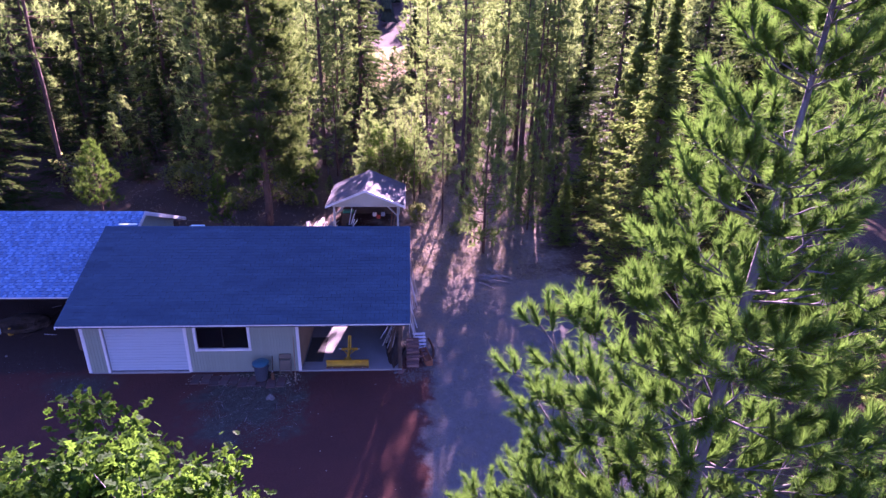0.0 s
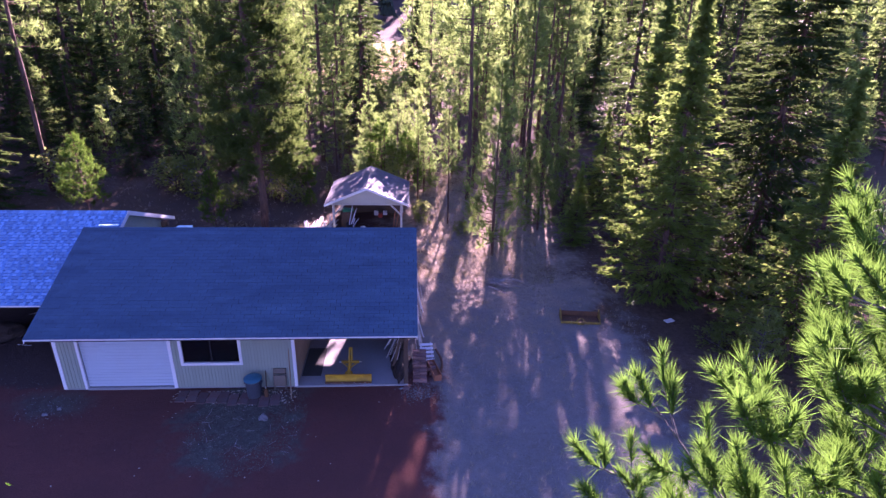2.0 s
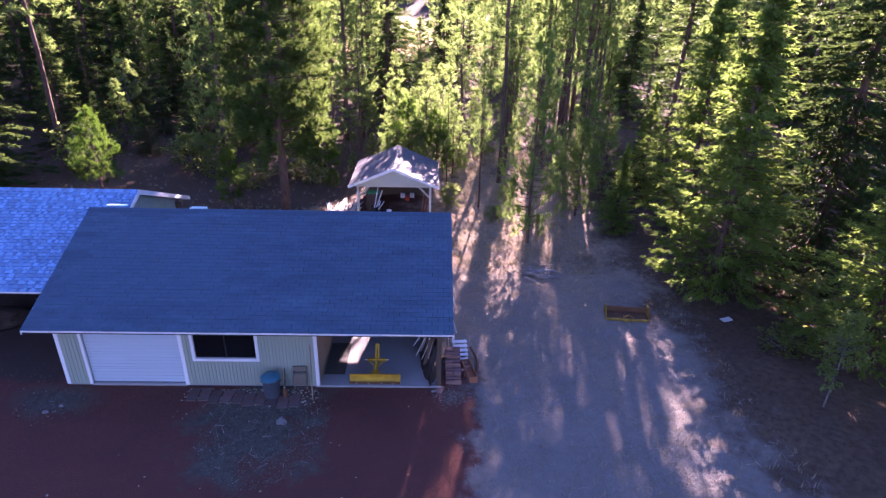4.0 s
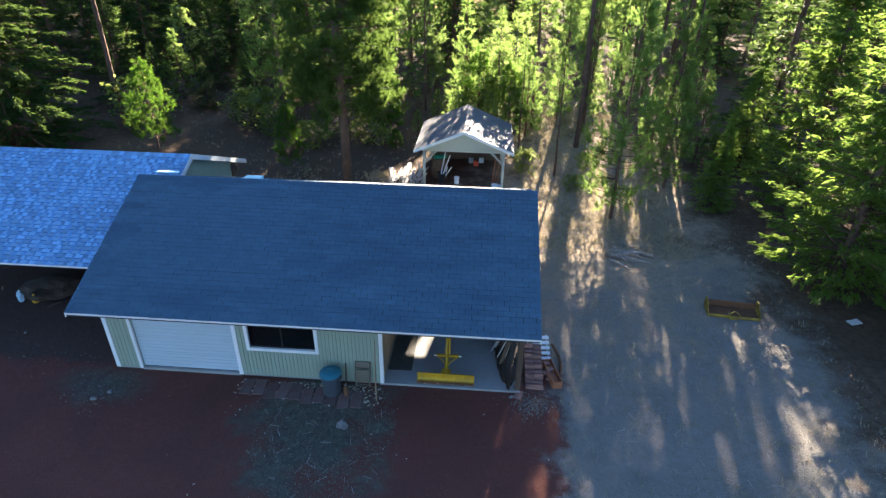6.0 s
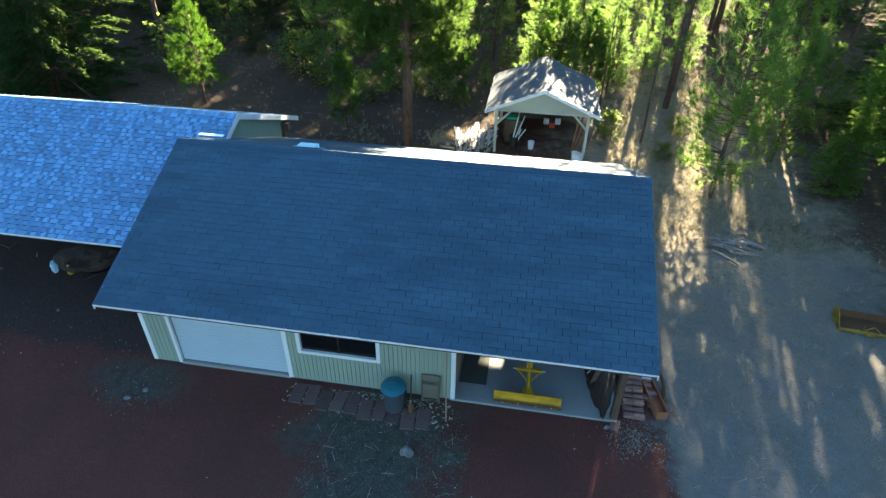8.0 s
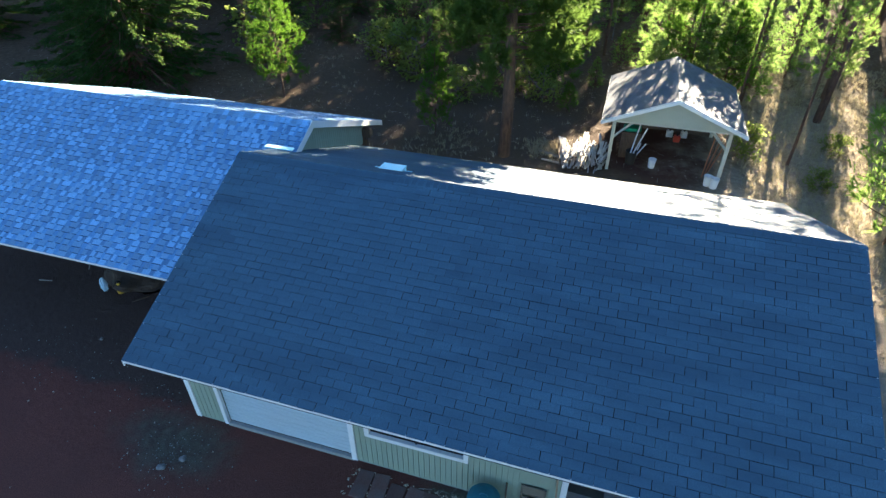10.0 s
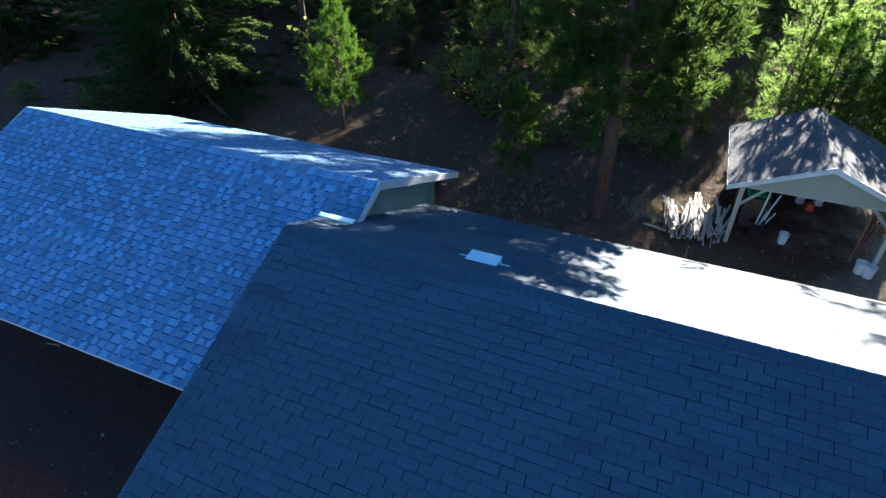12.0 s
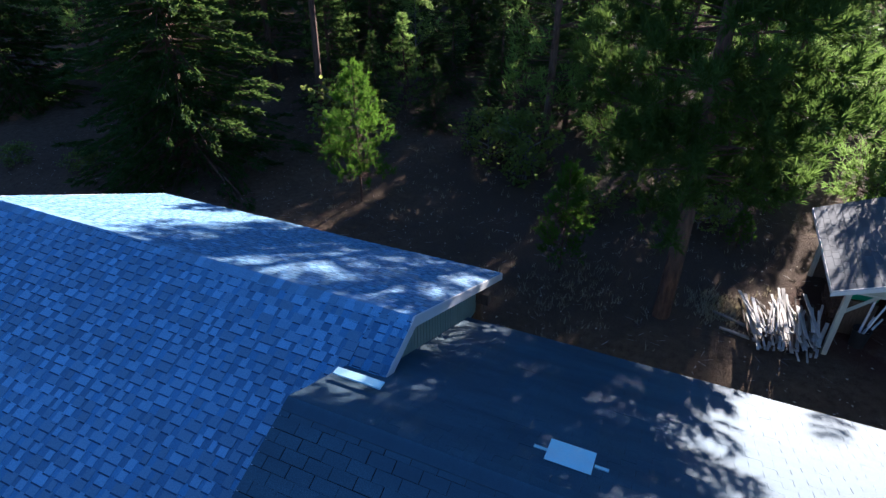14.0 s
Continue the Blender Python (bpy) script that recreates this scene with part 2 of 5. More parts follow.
def ground_material():
    """Red cinder drive, grey dirt yard, brown forest floor, gravel by the window, joined along ragged edges."""
    m, nodes, links, p = graph("ground")
    tc, sep = nodes.new("ShaderNodeTexCoord"), nodes.new("ShaderNodeSeparateXYZ")
    links.new(tc.outputs["Object"], sep.inputs[0])
    wob = grain(nodes, links, 0.8, 8, 0.2, 0.8, rough=0.65)

    def calc(kind, a, b=0.0, c=None):
        n = nodes.new("ShaderNodeMath")
        n.operation = kind
        for i, v in enumerate((a, b) if c is None else (a, b, c)):
            if hasattr(v, "is_linked"):
                links.new(v, n.inputs[i])
            else:
                n.inputs[i].default_value = v
        return n.outputs[0]

    def edge(value, at, soft, amp):
        """1 where value is above `at`, over a ragged border."""
        v = calc("MULTIPLY_ADD", wob, amp, value)
        r = nodes.new("ShaderNodeMapRange")
        r.interpolation_type = "SMOOTHSTEP"
        r.inputs[1].default_value, r.inputs[2].default_value = at + amp / 2 - soft, at + amp / 2 + soft
        links.new(v, r.inputs[0])
        return r.outputs[0]

    def disc(cx, cy, rx, ry, soft=0.25, amp=0.9):
        dx, dy = calc("MULTIPLY", calc("SUBTRACT", sep.outputs[0], cx), 1 / rx), calc("MULTIPLY", calc("SUBTRACT", sep.outputs[1], cy), 1 / ry)
        d = calc("SQRT", calc("ADD", calc("MULTIPLY", dx, dx), calc("MULTIPLY", dy, dy)))
        return calc("SUBTRACT", 1.0, edge(d, 1.0, soft, amp))

    fine, mid, big = grain(nodes, links, 42, 8, 0.3, 0.7, rough=0.7), grain(nodes, links, 5, 7, 0.35, 0.65, rough=0.65), grain(nodes, links, 0.45, 5, 0.4, 0.62)
    red = mixed(nodes, links, fine, (0.085, 0.034, 0.025), (0.215, 0.086, 0.066))
    red = mixed(nodes, links, calc("MULTIPLY", big, 0.4), red, (0.085, 0.046, 0.037))
    grey = mixed(nodes, links, fine, (0.115, 0.112, 0.100), (0.345, 0.325, 0.285))
    grey = mixed(nodes, links, calc("MULTIPLY", mid, 0.6), grey, (0.165, 0.145, 0.105))
    grey = mixed(nodes, links, calc("MULTIPLY", big, 0.35), grey, (0.25, 0.238, 0.215))
    litter = mixed(nodes, links, fine, (0.040, 0.026, 0.018), (0.135, 0.092, 0.062))
    litter = mixed(nodes, links, calc("MULTIPLY", mid, 0.55), litter, (0.20, 0.15, 0.10))
    litter = mixed(nodes, links, calc("MULTIPLY", big, 0.4), litter, (0.075, 0.052, 0.036))
    dirt = mixed(nodes, links, fine, (0.052, 0.037, 0.027), (0.125, 0.092, 0.066))
    carport_dirt = mixed(nodes, links, fine, (0.055, 0.036, 0.029), (0.11, 0.076, 0.062))
    meadow = mixed(nodes, links, mid, (0.26, 0.17, 0.055), (0.36, 0.25, 0.09))
    stones = mixed(nodes, links, fine, (0.058, 0.064, 0.046), (0.16, 0.168, 0.128))
    stones = mixed(nodes, links, calc("MULTIPLY", mid, 0.7), stones, (0.07, 0.045, 0.04))
    col = mixed(nodes, links, edge(sep.outputs[1], 8.2, 0.7, 2.4), grey, litter)
    col = mixed(nodes, links, edge(sep.outputs[0], 19.5, 1.0, 4.0), col, litter)
    col = mixed(nodes, links, disc(1.0, 17.0, 6.5, 5.5), col, dirt)
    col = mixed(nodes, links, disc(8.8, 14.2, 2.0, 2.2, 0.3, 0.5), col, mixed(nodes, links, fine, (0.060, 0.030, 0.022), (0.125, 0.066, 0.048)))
    strawy = mixed(nodes, links, fine, (0.13, 0.105, 0.076), (0.34, 0.285, 0.21))
    strawy = mixed(nodes, links, calc("MULTIPLY", mid, 0.7), strawy, (0.36, 0.30, 0.22))
    col = mixed(nodes, links, disc(14.6, 13.5, 4.6, 9.5, 0.4, 1.4), col, strawy)
    front = calc("MULTIPLY", calc("SUBTRACT", 1.0, edge(sep.outputs[0], 11.9, 0.4, 2.2)), calc("SUBTRACT", 1.0, edge(sep.outputs[1], 0.9, 0.5, 1.4)))
    col = mixed(nodes, links, front, col, red)
    # darker brown dirt within the carport's footprint
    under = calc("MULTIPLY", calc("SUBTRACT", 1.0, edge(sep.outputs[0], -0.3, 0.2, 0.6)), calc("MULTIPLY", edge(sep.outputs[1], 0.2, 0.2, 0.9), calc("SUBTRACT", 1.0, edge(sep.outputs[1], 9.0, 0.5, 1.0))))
    col = mixed(nodes, links, under, col, carport_dirt)
    col = mixed(nodes, links, disc(6.0, -1.5, 1.6, 1.9, 0.5, 2.4), col, stones)
    col = mixed(nodes, links, calc("MULTIPLY", disc(0.0, -0.65, 1.1, 0.6, 0.5, 1.5), 0.85), col, stones)
    col = mixed(nodes, links, disc(7.5, 98.0, 13.0, 42.0, 0.1, 0.3), col, meadow)
    links.new(col, p.inputs["Base Color"])
    p.inputs["Roughness"].default_value, p.inputs["Specular IOR Level"].default_value = 0.95, 0.05
    b = nodes.new("ShaderNodeBump")
    b.inputs["Strength"].default_value, b.inputs["Distance"].default_value = 0.7, 0.03
    links.new(calc("ADD", fine, mid), b.inputs["Height"])
    links.new(b.outputs[0], p.inputs["Normal"])
    return m


# ---- building helpers ----
def fast_mesh(name, verts, faces, material, smooth=False):
    """A mesh from arrays; every face has the same number of corners."""
    verts, faces = np.asarray(verts, np.float32), np.asarray(faces, np.int32)
    me = bpy.data.meshes.new(name)
    me.vertices.add(len(verts))
    me.vertices.foreach_set("co", verts.ravel())
    k = faces.shape[1]
    me.loops.add(faces.size)
    me.loops.foreach_set("vertex_index", faces.ravel())
    me.polygons.add(len(faces))
    me.polygons.foreach_set("loop_start", np.arange(0, faces.size, k, dtype=np.int32))
    me.update(calc_edges=True)
    me.validate()
    me.polygons.foreach_set("use_smooth", [bool(smooth)] * len(faces))
    me.materials.append(material)
    return me


def under(ob, parent, label=""):
    ob.parent = parent
    if label:
        ob["label"] = label
    return ob


def part(name, bm, material, parent, label=""):
    """Links a bmesh as one mesh object under a thing or a part."""
    me = bpy.data.meshes.new(name)
    bmesh.ops.recalc_face_normals(bm, faces=bm.faces)
    bm.to_mesh(me)
    bm.free()
    me.materials.append(material)
    ob = new(name, me)
    return under(ob, parent, label) if parent else ob


def thing(name, x, y, z, label, category, turn=0.0, group=""):
    ob = new(name)
    ob.matrix_world = pose(x, y, z, 0, 0, turn)
    bpy.context.view_layer.update()
    return tagged(ob, label, category, group)


def box(bm, x0, x1, y0, y1, z0, z1, m=None, bevel=0.0):
    r = bmesh.ops.create_cube(bm, size=1.0)
    vs = r["verts"]
    for v in vs:
        v.co = Vector(((x0 + x1) / 2 + v.co.x * (x1 - x0), (y0 + y1) / 2 + v.co.y * (y1 - y0), (z0 + z1) / 2 + v.co.z * (z1 - z0)))
        if m:
            v.co = m @ v.co
    if bevel:
        es = list({e for v in vs for e in v.link_edges})
        bmesh.ops.bevel(bm, geom=es, offset=bevel, segments=1, affect="EDGES")
    return bm


def boxed(*a, **k):
    return box(bmesh.new(), *a, **k)


def rod(bm, a, b, r0, r1=None, sides=8, caps=True):
    a, b = Vector(a), Vector(b)
    r1 = r0 if r1 is None else r1
    q = (b - a).to_track_quat("Z", "Y")
    rings = []
    for c, r in ((a, r0), (b, r1)):
        rings.append([bm.verts.new(c + q @ Vector((r * math.cos(i * math.tau / sides), r * math.sin(i * math.tau / sides), 0))) for i in range(sides)])
    for i in range(sides):
        bm.faces.new((rings[0][i], rings[0][(i + 1) % sides], rings[1][(i + 1) % sides], rings[1][i]))
    if caps:
        bm.faces.new(rings[0][::-1])
        bm.faces.new(rings[1])
    return bm


def lathe(bm, profile, sides=20, m=None):
    """profile: (radius, z) pairs from bottom to top; a first or last radius of 0 closes the form."""
    rings = []
    for r, z in profile:
        if r == 0:
            rings.append([bm.verts.new((0, 0, z))])
        else:
            rings.append([bm.verts.new((r * math.cos(i * math.tau / sides), r * math.sin(i * math.tau / sides), z)) for i in range(sides)])
    for lo, hi in zip(rings, rings[1:]):
        for i in range(sides):
            j = (i + 1) % sides
            vs = [lo[i % len(lo)], lo[j % len(lo)], hi[j % len(hi)], hi[i % len(hi)]]
            vs = [v for n, v in enumerate(vs) if v not in vs[:n]]
            if len(vs) > 2:
                bm.faces.new(vs)
    if m:
        bmesh.ops.transform(bm, matrix=m, verts=[v for ring in rings for v in ring])
    return bm


def prism(bm, profile, x0, x1):
    """A (y, z) outline drawn out along x."""
    a, b = [bm.verts.new((x0, y, z)) for y, z in profile], [bm.verts.new((x1, y, z)) for y, z in profile]
    n = len(profile)
    bm.faces.new(a)
    bm.faces.new(b[::-1])
    for i in range(n):
        bm.faces.new((a[i], b[i], b[(i + 1) % n], a[(i + 1) % n]))
    return bm


# ---- the ground ----
def smooth(a, b, v):
    t = min(1, max(0, (v - a) / (b - a)))
    return t * t * (3 - 2 * t)


def height(x, y):
    z = -0.05 - 0.27 * smooth(11.4, 13.6, x) * (1 - smooth(10, 24, y))
    z += 0.36 * smooth(8.5, 12.0, y) * (1 - 0.75 * smooth(10.5, 13, x))
    z += 1.1 * smooth(13.5, 30, y) + 1.0 * smooth(30, 90, y)
    z += 0.3 * smooth(-1.5, -7, x) * smooth(9, 14, y)
    z += 60 * smooth(135, 420, y) + 25 * smooth(60, 260, abs(x)) * smooth(20, 120, y)
    z += 0.22 * smooth(17.5, 24, x) * (1 - smooth(10, 24, y))
    bumpy = smooth(8, 13, y) + smooth(17, 20, x)
    z += 0.07 * min(1, bumpy) * noise.noise((x * 0.5, y * 0.5, 0)) + 0.02 * noise.noise((x * 1.3, y * 1.3, 3)) * (1 if y < 0 or x > 11.6 or y > 8.5 else 0)
    return z


def axis_steps(lo, hi, fine_lo, fine_hi, step, growth=1.22):
    out = [fine_lo + i * step for i in range(int((fine_hi - fine_lo) / step) + 1)]
    s, v = step, fine_hi
    while v < hi:
        s *= growth
        v += s
        out.append(v)
    s, v = step, fine_lo
    while v > lo:
        s *= growth
        v -= s
        out.insert(0, v)
    return out


gx, gy = axis_steps(-700, 700, -24, 30, 0.4), axis_steps(-500, 900, -20, 34, 0.4)
gv = [(x, y, height(x, y)) for y in gy for x in gx]
nx = len(gx)
gf = [(j * nx + i, j * nx + i + 1, (j + 1) * nx + i + 1, (j + 1) * nx + i) for j in range(len(gy) - 1) for i in range(nx - 1)]
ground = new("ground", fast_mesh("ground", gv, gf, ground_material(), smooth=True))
tagged(ground, "red cinder drive, grey dirt yard and brown forest floor", "ground", kind="structure")


# ---- the garage ----
EAVE_Y, EAVE_Z, RIDGE_Y, RIDGE_Z, BACK_Y, BACK_Z = -0.805, 2.344, 3.45, 4.228, 7.95, 2.35
LEFT_X, RIGHT_X = -0.27, 11.27

garage = thing("garage", 0, 0, 0, "sage green wooden garage with white trim and dark shingle roof", "garage")


def siding_run(parent, x0, x1, y, z0, z1, step=0.1016, along="x", shape=None):
    """Upright boards with a groove between each, on a backing sheet."""
    n = max(1, round((x1 - x0) / step))
    w = (x1 - x0) / n
    shared = {}
    for i in range(n):
        a = x0 + i * w
        top = shape(a + w / 2) if shape else z1
        key = round(top - z0, 3)
        if key not in shared:
            bm = bmesh.new()
            if along == "x":
                box(bm, 0.004, w - 0.006, -0.010, 0.006, 0, top - z0)
            else:
                box(bm, -0.006, 0.010, 0.004, w - 0.006, 0, top - z0)
            me = bpy.data.meshes.new("siding_board")
            bm.to_mesh(me)
            bm.free()
            me.materials.append(M["siding"])
            shared[key] = me
        ob = new("siding_board", shared[key])
        ob.location = (a, y, z0) if along == "x" else (y, a, z0)
        ob.parent = parent


def pitched_shingles(parent, x0, x1, y0, z0, y1, z1, tab, course, material, seed, pick, laminated=False, sag=0.012, slit=0.014):
    """Courses of tabs from the eave (y0, z0) up to the ridge (y1, z1); the tabs inside pick are parts of their own, the rest one mesh."""
    r = random.Random(seed)
    run = math.hypot(y1 - y0, z1 - z0)
    ux = Vector((0, (y1 - y0) / run, (z1 - z0) / run))
    nrm = Vector((0, -ux.z, ux.y)) * (1 if y1 > y0 else -1)
    rows = int(run / course)
    verts, faces, made, alike = [], [], 0, {}

    def wedge(w, d, lift):
        t0, t1 = 0.0048 + lift, 0.0030 + lift
        return [(0, 0, 0.0), (w, 0, 0.0), (w, d, 0.0), (0, d, 0.0), (0, 0, t0), (w, 0, t0), (w, d, t1), (0, d, t1)]

    quads = [(0, 1, 5, 4), (1, 2, 6, 5), (2, 3, 7, 6), (3, 0, 4, 7), (4, 5, 6, 7), (3, 2, 1, 0)]
    flip = y1 < y0
    low_verts, low_faces, band_verts, band_faces = [], [], [], []
    for j in range(rows + 1):
        s = j * course
        d = min(course - (0.0015 if laminated else r.uniform(0.0025, 0.006) * slit / 0.014), run - s)
        if d < 0.02:
            continue
        x = x0 - (tab * 0.5 if j % 2 else 0) - (r.random() * tab if laminated else (j % 3) * 0.01)
        raised = r.random() < 0.5
        while x < x1:
            raised = not raised
            w = (r.uniform(0.09, 0.24) if raised else r.uniform(0.05, 0.15)) if laminated else tab
            a, b = max(x, x0), min(x + w - (0.0008 if laminated else slit * r.uniform(0.3, 1.0)), x1)
            x += w
            if b - a < 0.02:
                continue
            lift = (0.004 if raised else 0.0) if laminated else r.random() * 0.002
            lag = (-0.006 if raised else 0.0) if laminated else r.uniform(-0.005, 0.002)
            base = Vector((a, y0, z0)) + ux * (s + lag) + nrm * (0.002 + sag * noise.noise((a * 0.4, s * 0.7, seed)))
            dd = d - lag if laminated else d
            lower = laminated and not raised
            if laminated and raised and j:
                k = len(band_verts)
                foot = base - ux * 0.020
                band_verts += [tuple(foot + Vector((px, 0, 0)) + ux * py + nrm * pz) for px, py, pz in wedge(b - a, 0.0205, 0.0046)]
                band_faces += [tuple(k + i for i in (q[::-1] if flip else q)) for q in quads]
            if pick(a, s) and made < 300:
                key = (round(b - a, 3 if not laminated else 2), round(dd, 3), round(lift, 3))
                if key not in alike:
                    pts = [Vector((px, 0, 0)) + ux * py + nrm * pz for px, py, pz in wedge(*key)]
                    alike[key] = fast_mesh("shingle", [tuple(v) for v in pts], [q[::-1] for q in quads] if flip else quads, M["laminate_low"] if lower else material)
                ob = new("shingle", alike[key])
                ob.location, ob.parent = base, parent
                made += 1
            else:
                vs, fs = (low_verts, low_faces) if lower else (verts, faces)
                k = len(vs)
                vs += [tuple(base + Vector((px, 0, 0)) + ux * py + nrm * pz) for px, py, pz in wedge(b - a, dd, lift)]
                fs += [tuple(k + i for i in (q[::-1] if flip else q)) for q in quads]
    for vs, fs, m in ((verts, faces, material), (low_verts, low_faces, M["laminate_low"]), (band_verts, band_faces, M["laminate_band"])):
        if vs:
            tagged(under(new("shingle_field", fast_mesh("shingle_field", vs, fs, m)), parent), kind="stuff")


# walls: backing sheets with the openings left free
WT = 2.18
for x0, x1, z0, z1 in ((0.0, 0.70, 0, WT), (0.70, 3.44, 2.12, WT), (3.44, 3.84, 0, WT), (3.84, 5.61, 1.82, WT), (5.61, 7.36, 0, WT), (7.36, 10.86, 2.10, WT), (10.86, 10.97, 0, WT)):
    part("wall", boxed(x0, x1, 0.008, 0.11, z0, z1), M["siding" if x0 < 10 else "timber"], garage)
wall_front = part("wall", boxed(3.84, 5.61, 0.008, 0.11, 0, 0.92), M["siding"], garage)
siding_run(wall_front, 0.09, 0.64, 0, 0.02, WT)
siding_run(wall_front, 3.55, 3.76, 0, 0.02, WT)
siding_run(wall_front, 3.76, 5.69, 0, 0.02, 0.85)
siding_run(wall_front, 5.69, 7.27, 0, 0.02, WT)
part("wall", prism(bmesh.new(), [(0.11, 0), (6.97, 0), (6.97, 2.30), (3.54, 3.98), (0.11, 2.20)], 0.0, 0.11), M["siding"], garage)
part("wall", prism(bmesh.new(), [(0.11, 0), (6.97, 0), (6.97, 2.30), (3.54, 3.98), (0.11, 2.20)], 7.25, 7.36), M["plywood"], garage, "raw sheathing partition beside the open bay")
for x0, x1, z0, z1 in ((0.0, 8.85, 0, 2.3), (8.85, 9.45, 2.26, 2.3), (9.45, 10.97, 0, 2.3)):
    part("wall", boxed(x0, x1, 6.97, 7.08, z0, z1), M["siding"], garage)
part("wall", prism(bmesh.new(), [(1.9, 0), (6.97, 0), (6.97, 2.30), (3.54, 3.98), (1.9, 3.1)], 10.86, 10.97), M["plywood"], garage, "raw sheathing side wall of the open bay")
part("footing", boxed(0.02, 7.25, 0.02, 7.0, -0.12, 0.006), M["concrete"], garage)
part("slab", boxed(7.25, 10.97, -0.02, 7.0, -0.12, 0.012, bevel=0.01), M["concrete"], garage, "grey concrete slab with stains")
for x in (10.9,):
    part("post", boxed(x - 0.07, x + 0.07, 0.02, 0.16, -0.05, 2.15, bevel=0.006), M["timber"], garage, "dark timber corner post")
# trim
for x0, x1, z0, z1 in ((-0.012, 0.085, 0.0, WT), (0.64, 0.72, 0.0, WT), (3.43, 3.54, 0.0, WT), (7.275, 7.375, 0.0, WT)):
    part("trim", boxed(x0, x1, -0.028, 0.05, z0, z1, bevel=0.004), M["trim"], garage, "white upright trim board")
part("trim", boxed(-0.030, 0.0, -0.026, 0.08, 0.0, WT, bevel=0.004), M["trim"], garage)
# the white sectional door
door = part("garage_door", boxed(0.72, 3.43, 0.10, 0.13, 0.03, 2.14), M["door"], garage, "white sectional overhead garage door, closed")
for i in range(4):
    z = 0.04 + i * 0.525
    prof = [(0.098, z), (0.068, z)]
    for k in range(4):
        zz = z + 0.06 + k * 0.115
        prof += [(0.068, zz), (0.058, zz + 0.008), (0.058, zz + 0.05), (0.068, zz + 0.058)]
    bm = prism(bmesh.new(), prof + [(0.068, z + 0.517), (0.098, z + 0.517)], 0.725, 3.425)
    part("panel", bm, M["door"], door)
part("threshold", boxed(0.70, 3.45, -0.015, 0.14, -0.06, 0.03, bevel=0.008), M["concrete"], garage, "concrete door sill")
part("weather_strip", boxed(0.73, 3.42, 0.06, 0.10, 0.014, 0.04), M["black"], door)
# the window
window = part("window", boxed(3.80, 5.65, 0.045, 0.052, 0.88, 1.86), M["glass"], garage, "wide dark window in a white frame")
window.visible_shadow = False
for x0, x1, z0, z1 in ((3.76, 3.85, 0.85, 1.9), (5.60, 5.69, 0.85, 1.9), (3.85, 5.60, 0.85, 0.94), (3.85, 5.60, 1.81, 1.9)):
    part("frame", boxed(x0, x1, -0.030, 0.06, z0, z1, bevel=0.004), M["trim"], window)
part("mullion", boxed(4.71, 4.74, 0.02, 0.06, 0.94, 1.81), M["black"], window)
part("blind", boxed(3.86, 4.85, 0.16, 0.17, 0.9, 1.8), M["bin"], window)
# the roof
TH = 0.10
roof = part("roof", prism(bmesh.new(), [(EAVE_Y + 0.02, EAVE_Z - 0.012), (RIDGE_Y, RIDGE_Z - 0.012), (BACK_Y - 0.02, BACK_Z - 0.012), (BACK_Y - 0.02, BACK_Z - 0.06), (RIDGE_Y, RIDGE_Z - TH - 0.02), (EAVE_Y + 0.02, EAVE_Z - TH)], LEFT_X + 0.02, RIGHT_X - 0.02), M["felt"], garage)
part("fascia", boxed(LEFT_X, RIGHT_X, EAVE_Y + 0.002, EAVE_Y + 0.03, EAVE_Z - 0.055, EAVE_Z - 0.008), M["trim"], garage, "thin white eave board")
part("fascia", boxed(LEFT_X, RIGHT_X, BACK_Y - 0.03, BACK_Y - 0.002, BACK_Z - 0.09, BACK_Z - 0.01), M["trim"], garage)
for x in (LEFT_X, RIGHT_X - 0.022):
    part("rake_board", prism(bmesh.new(), [(EAVE_Y, EAVE_Z - 0.005), (RIDGE_Y, RIDGE_Z - 0.005), (BACK_Y, BACK_Z - 0.005), (BACK_Y, BACK_Z - 0.14), (RIDGE_Y, RIDGE_Z - 0.15), (EAVE_Y, EAVE_Z - 0.13)], x, x + 0.022), M["trim"], garage)
for i in range(18):
    x = 0.1 + i * 0.63
    part("rafter", prism(bmesh.new(), [(0.12, 2.62), (RIDGE_Y, RIDGE_Z - 0.13), (RIDGE_Y, RIDGE_Z - 0.27), (0.12, 2.50)], x, x + 0.04), M["timber"], garage)
# the roof vent: a level hood that opens down the slope
y, pitch = 3.98, (RIDGE_Z - BACK_Z) / (BACK_Y - RIDGE_Y)
vent = thing("roof_vent", 2.86, y, RIDGE_Z - (y - RIDGE_Y) * pitch, "pale bare metal roof vent with a flat hood", "roof vent", turn=0)
tilt = pose(0, 0, 0, -math.degrees(math.atan(pitch)))
part("hood", boxed(-0.25, 0.25, -0.01, 0.34, 0.018, 0.026, m=pose(0, 0, 0, -8), bevel=0.003), M["flashing"], vent)
for s in (-1, 1):
    part("cheek", prism(bmesh.new(), [(0.02, 0.013), (0.325, -0.030), (0.325, -0.325 * pitch + 0.004), (0.02, 0.0)], s * 0.242 - 0.003, s * 0.242 + 0.003), M["flashing"], vent)
    part("flange", boxed(s * 0.335 - 0.075, s * 0.335 + 0.075, 0.19, 0.25, 0.004, 0.014, m=tilt), M["flashing"], vent)

# ---- the carport house beside it ----
H_EY, H_EZ, H_RY, H_RZ, H_BY, H_BZ, H_L, H_R = 1.25, 2.36, 5.50, 4.125, 9.47, 2.478, -9.18, 0.325
house = thing("carport", -4.5, 5.4, 0, "long open carport with new blue-grey laminated shingle roof", "carport")


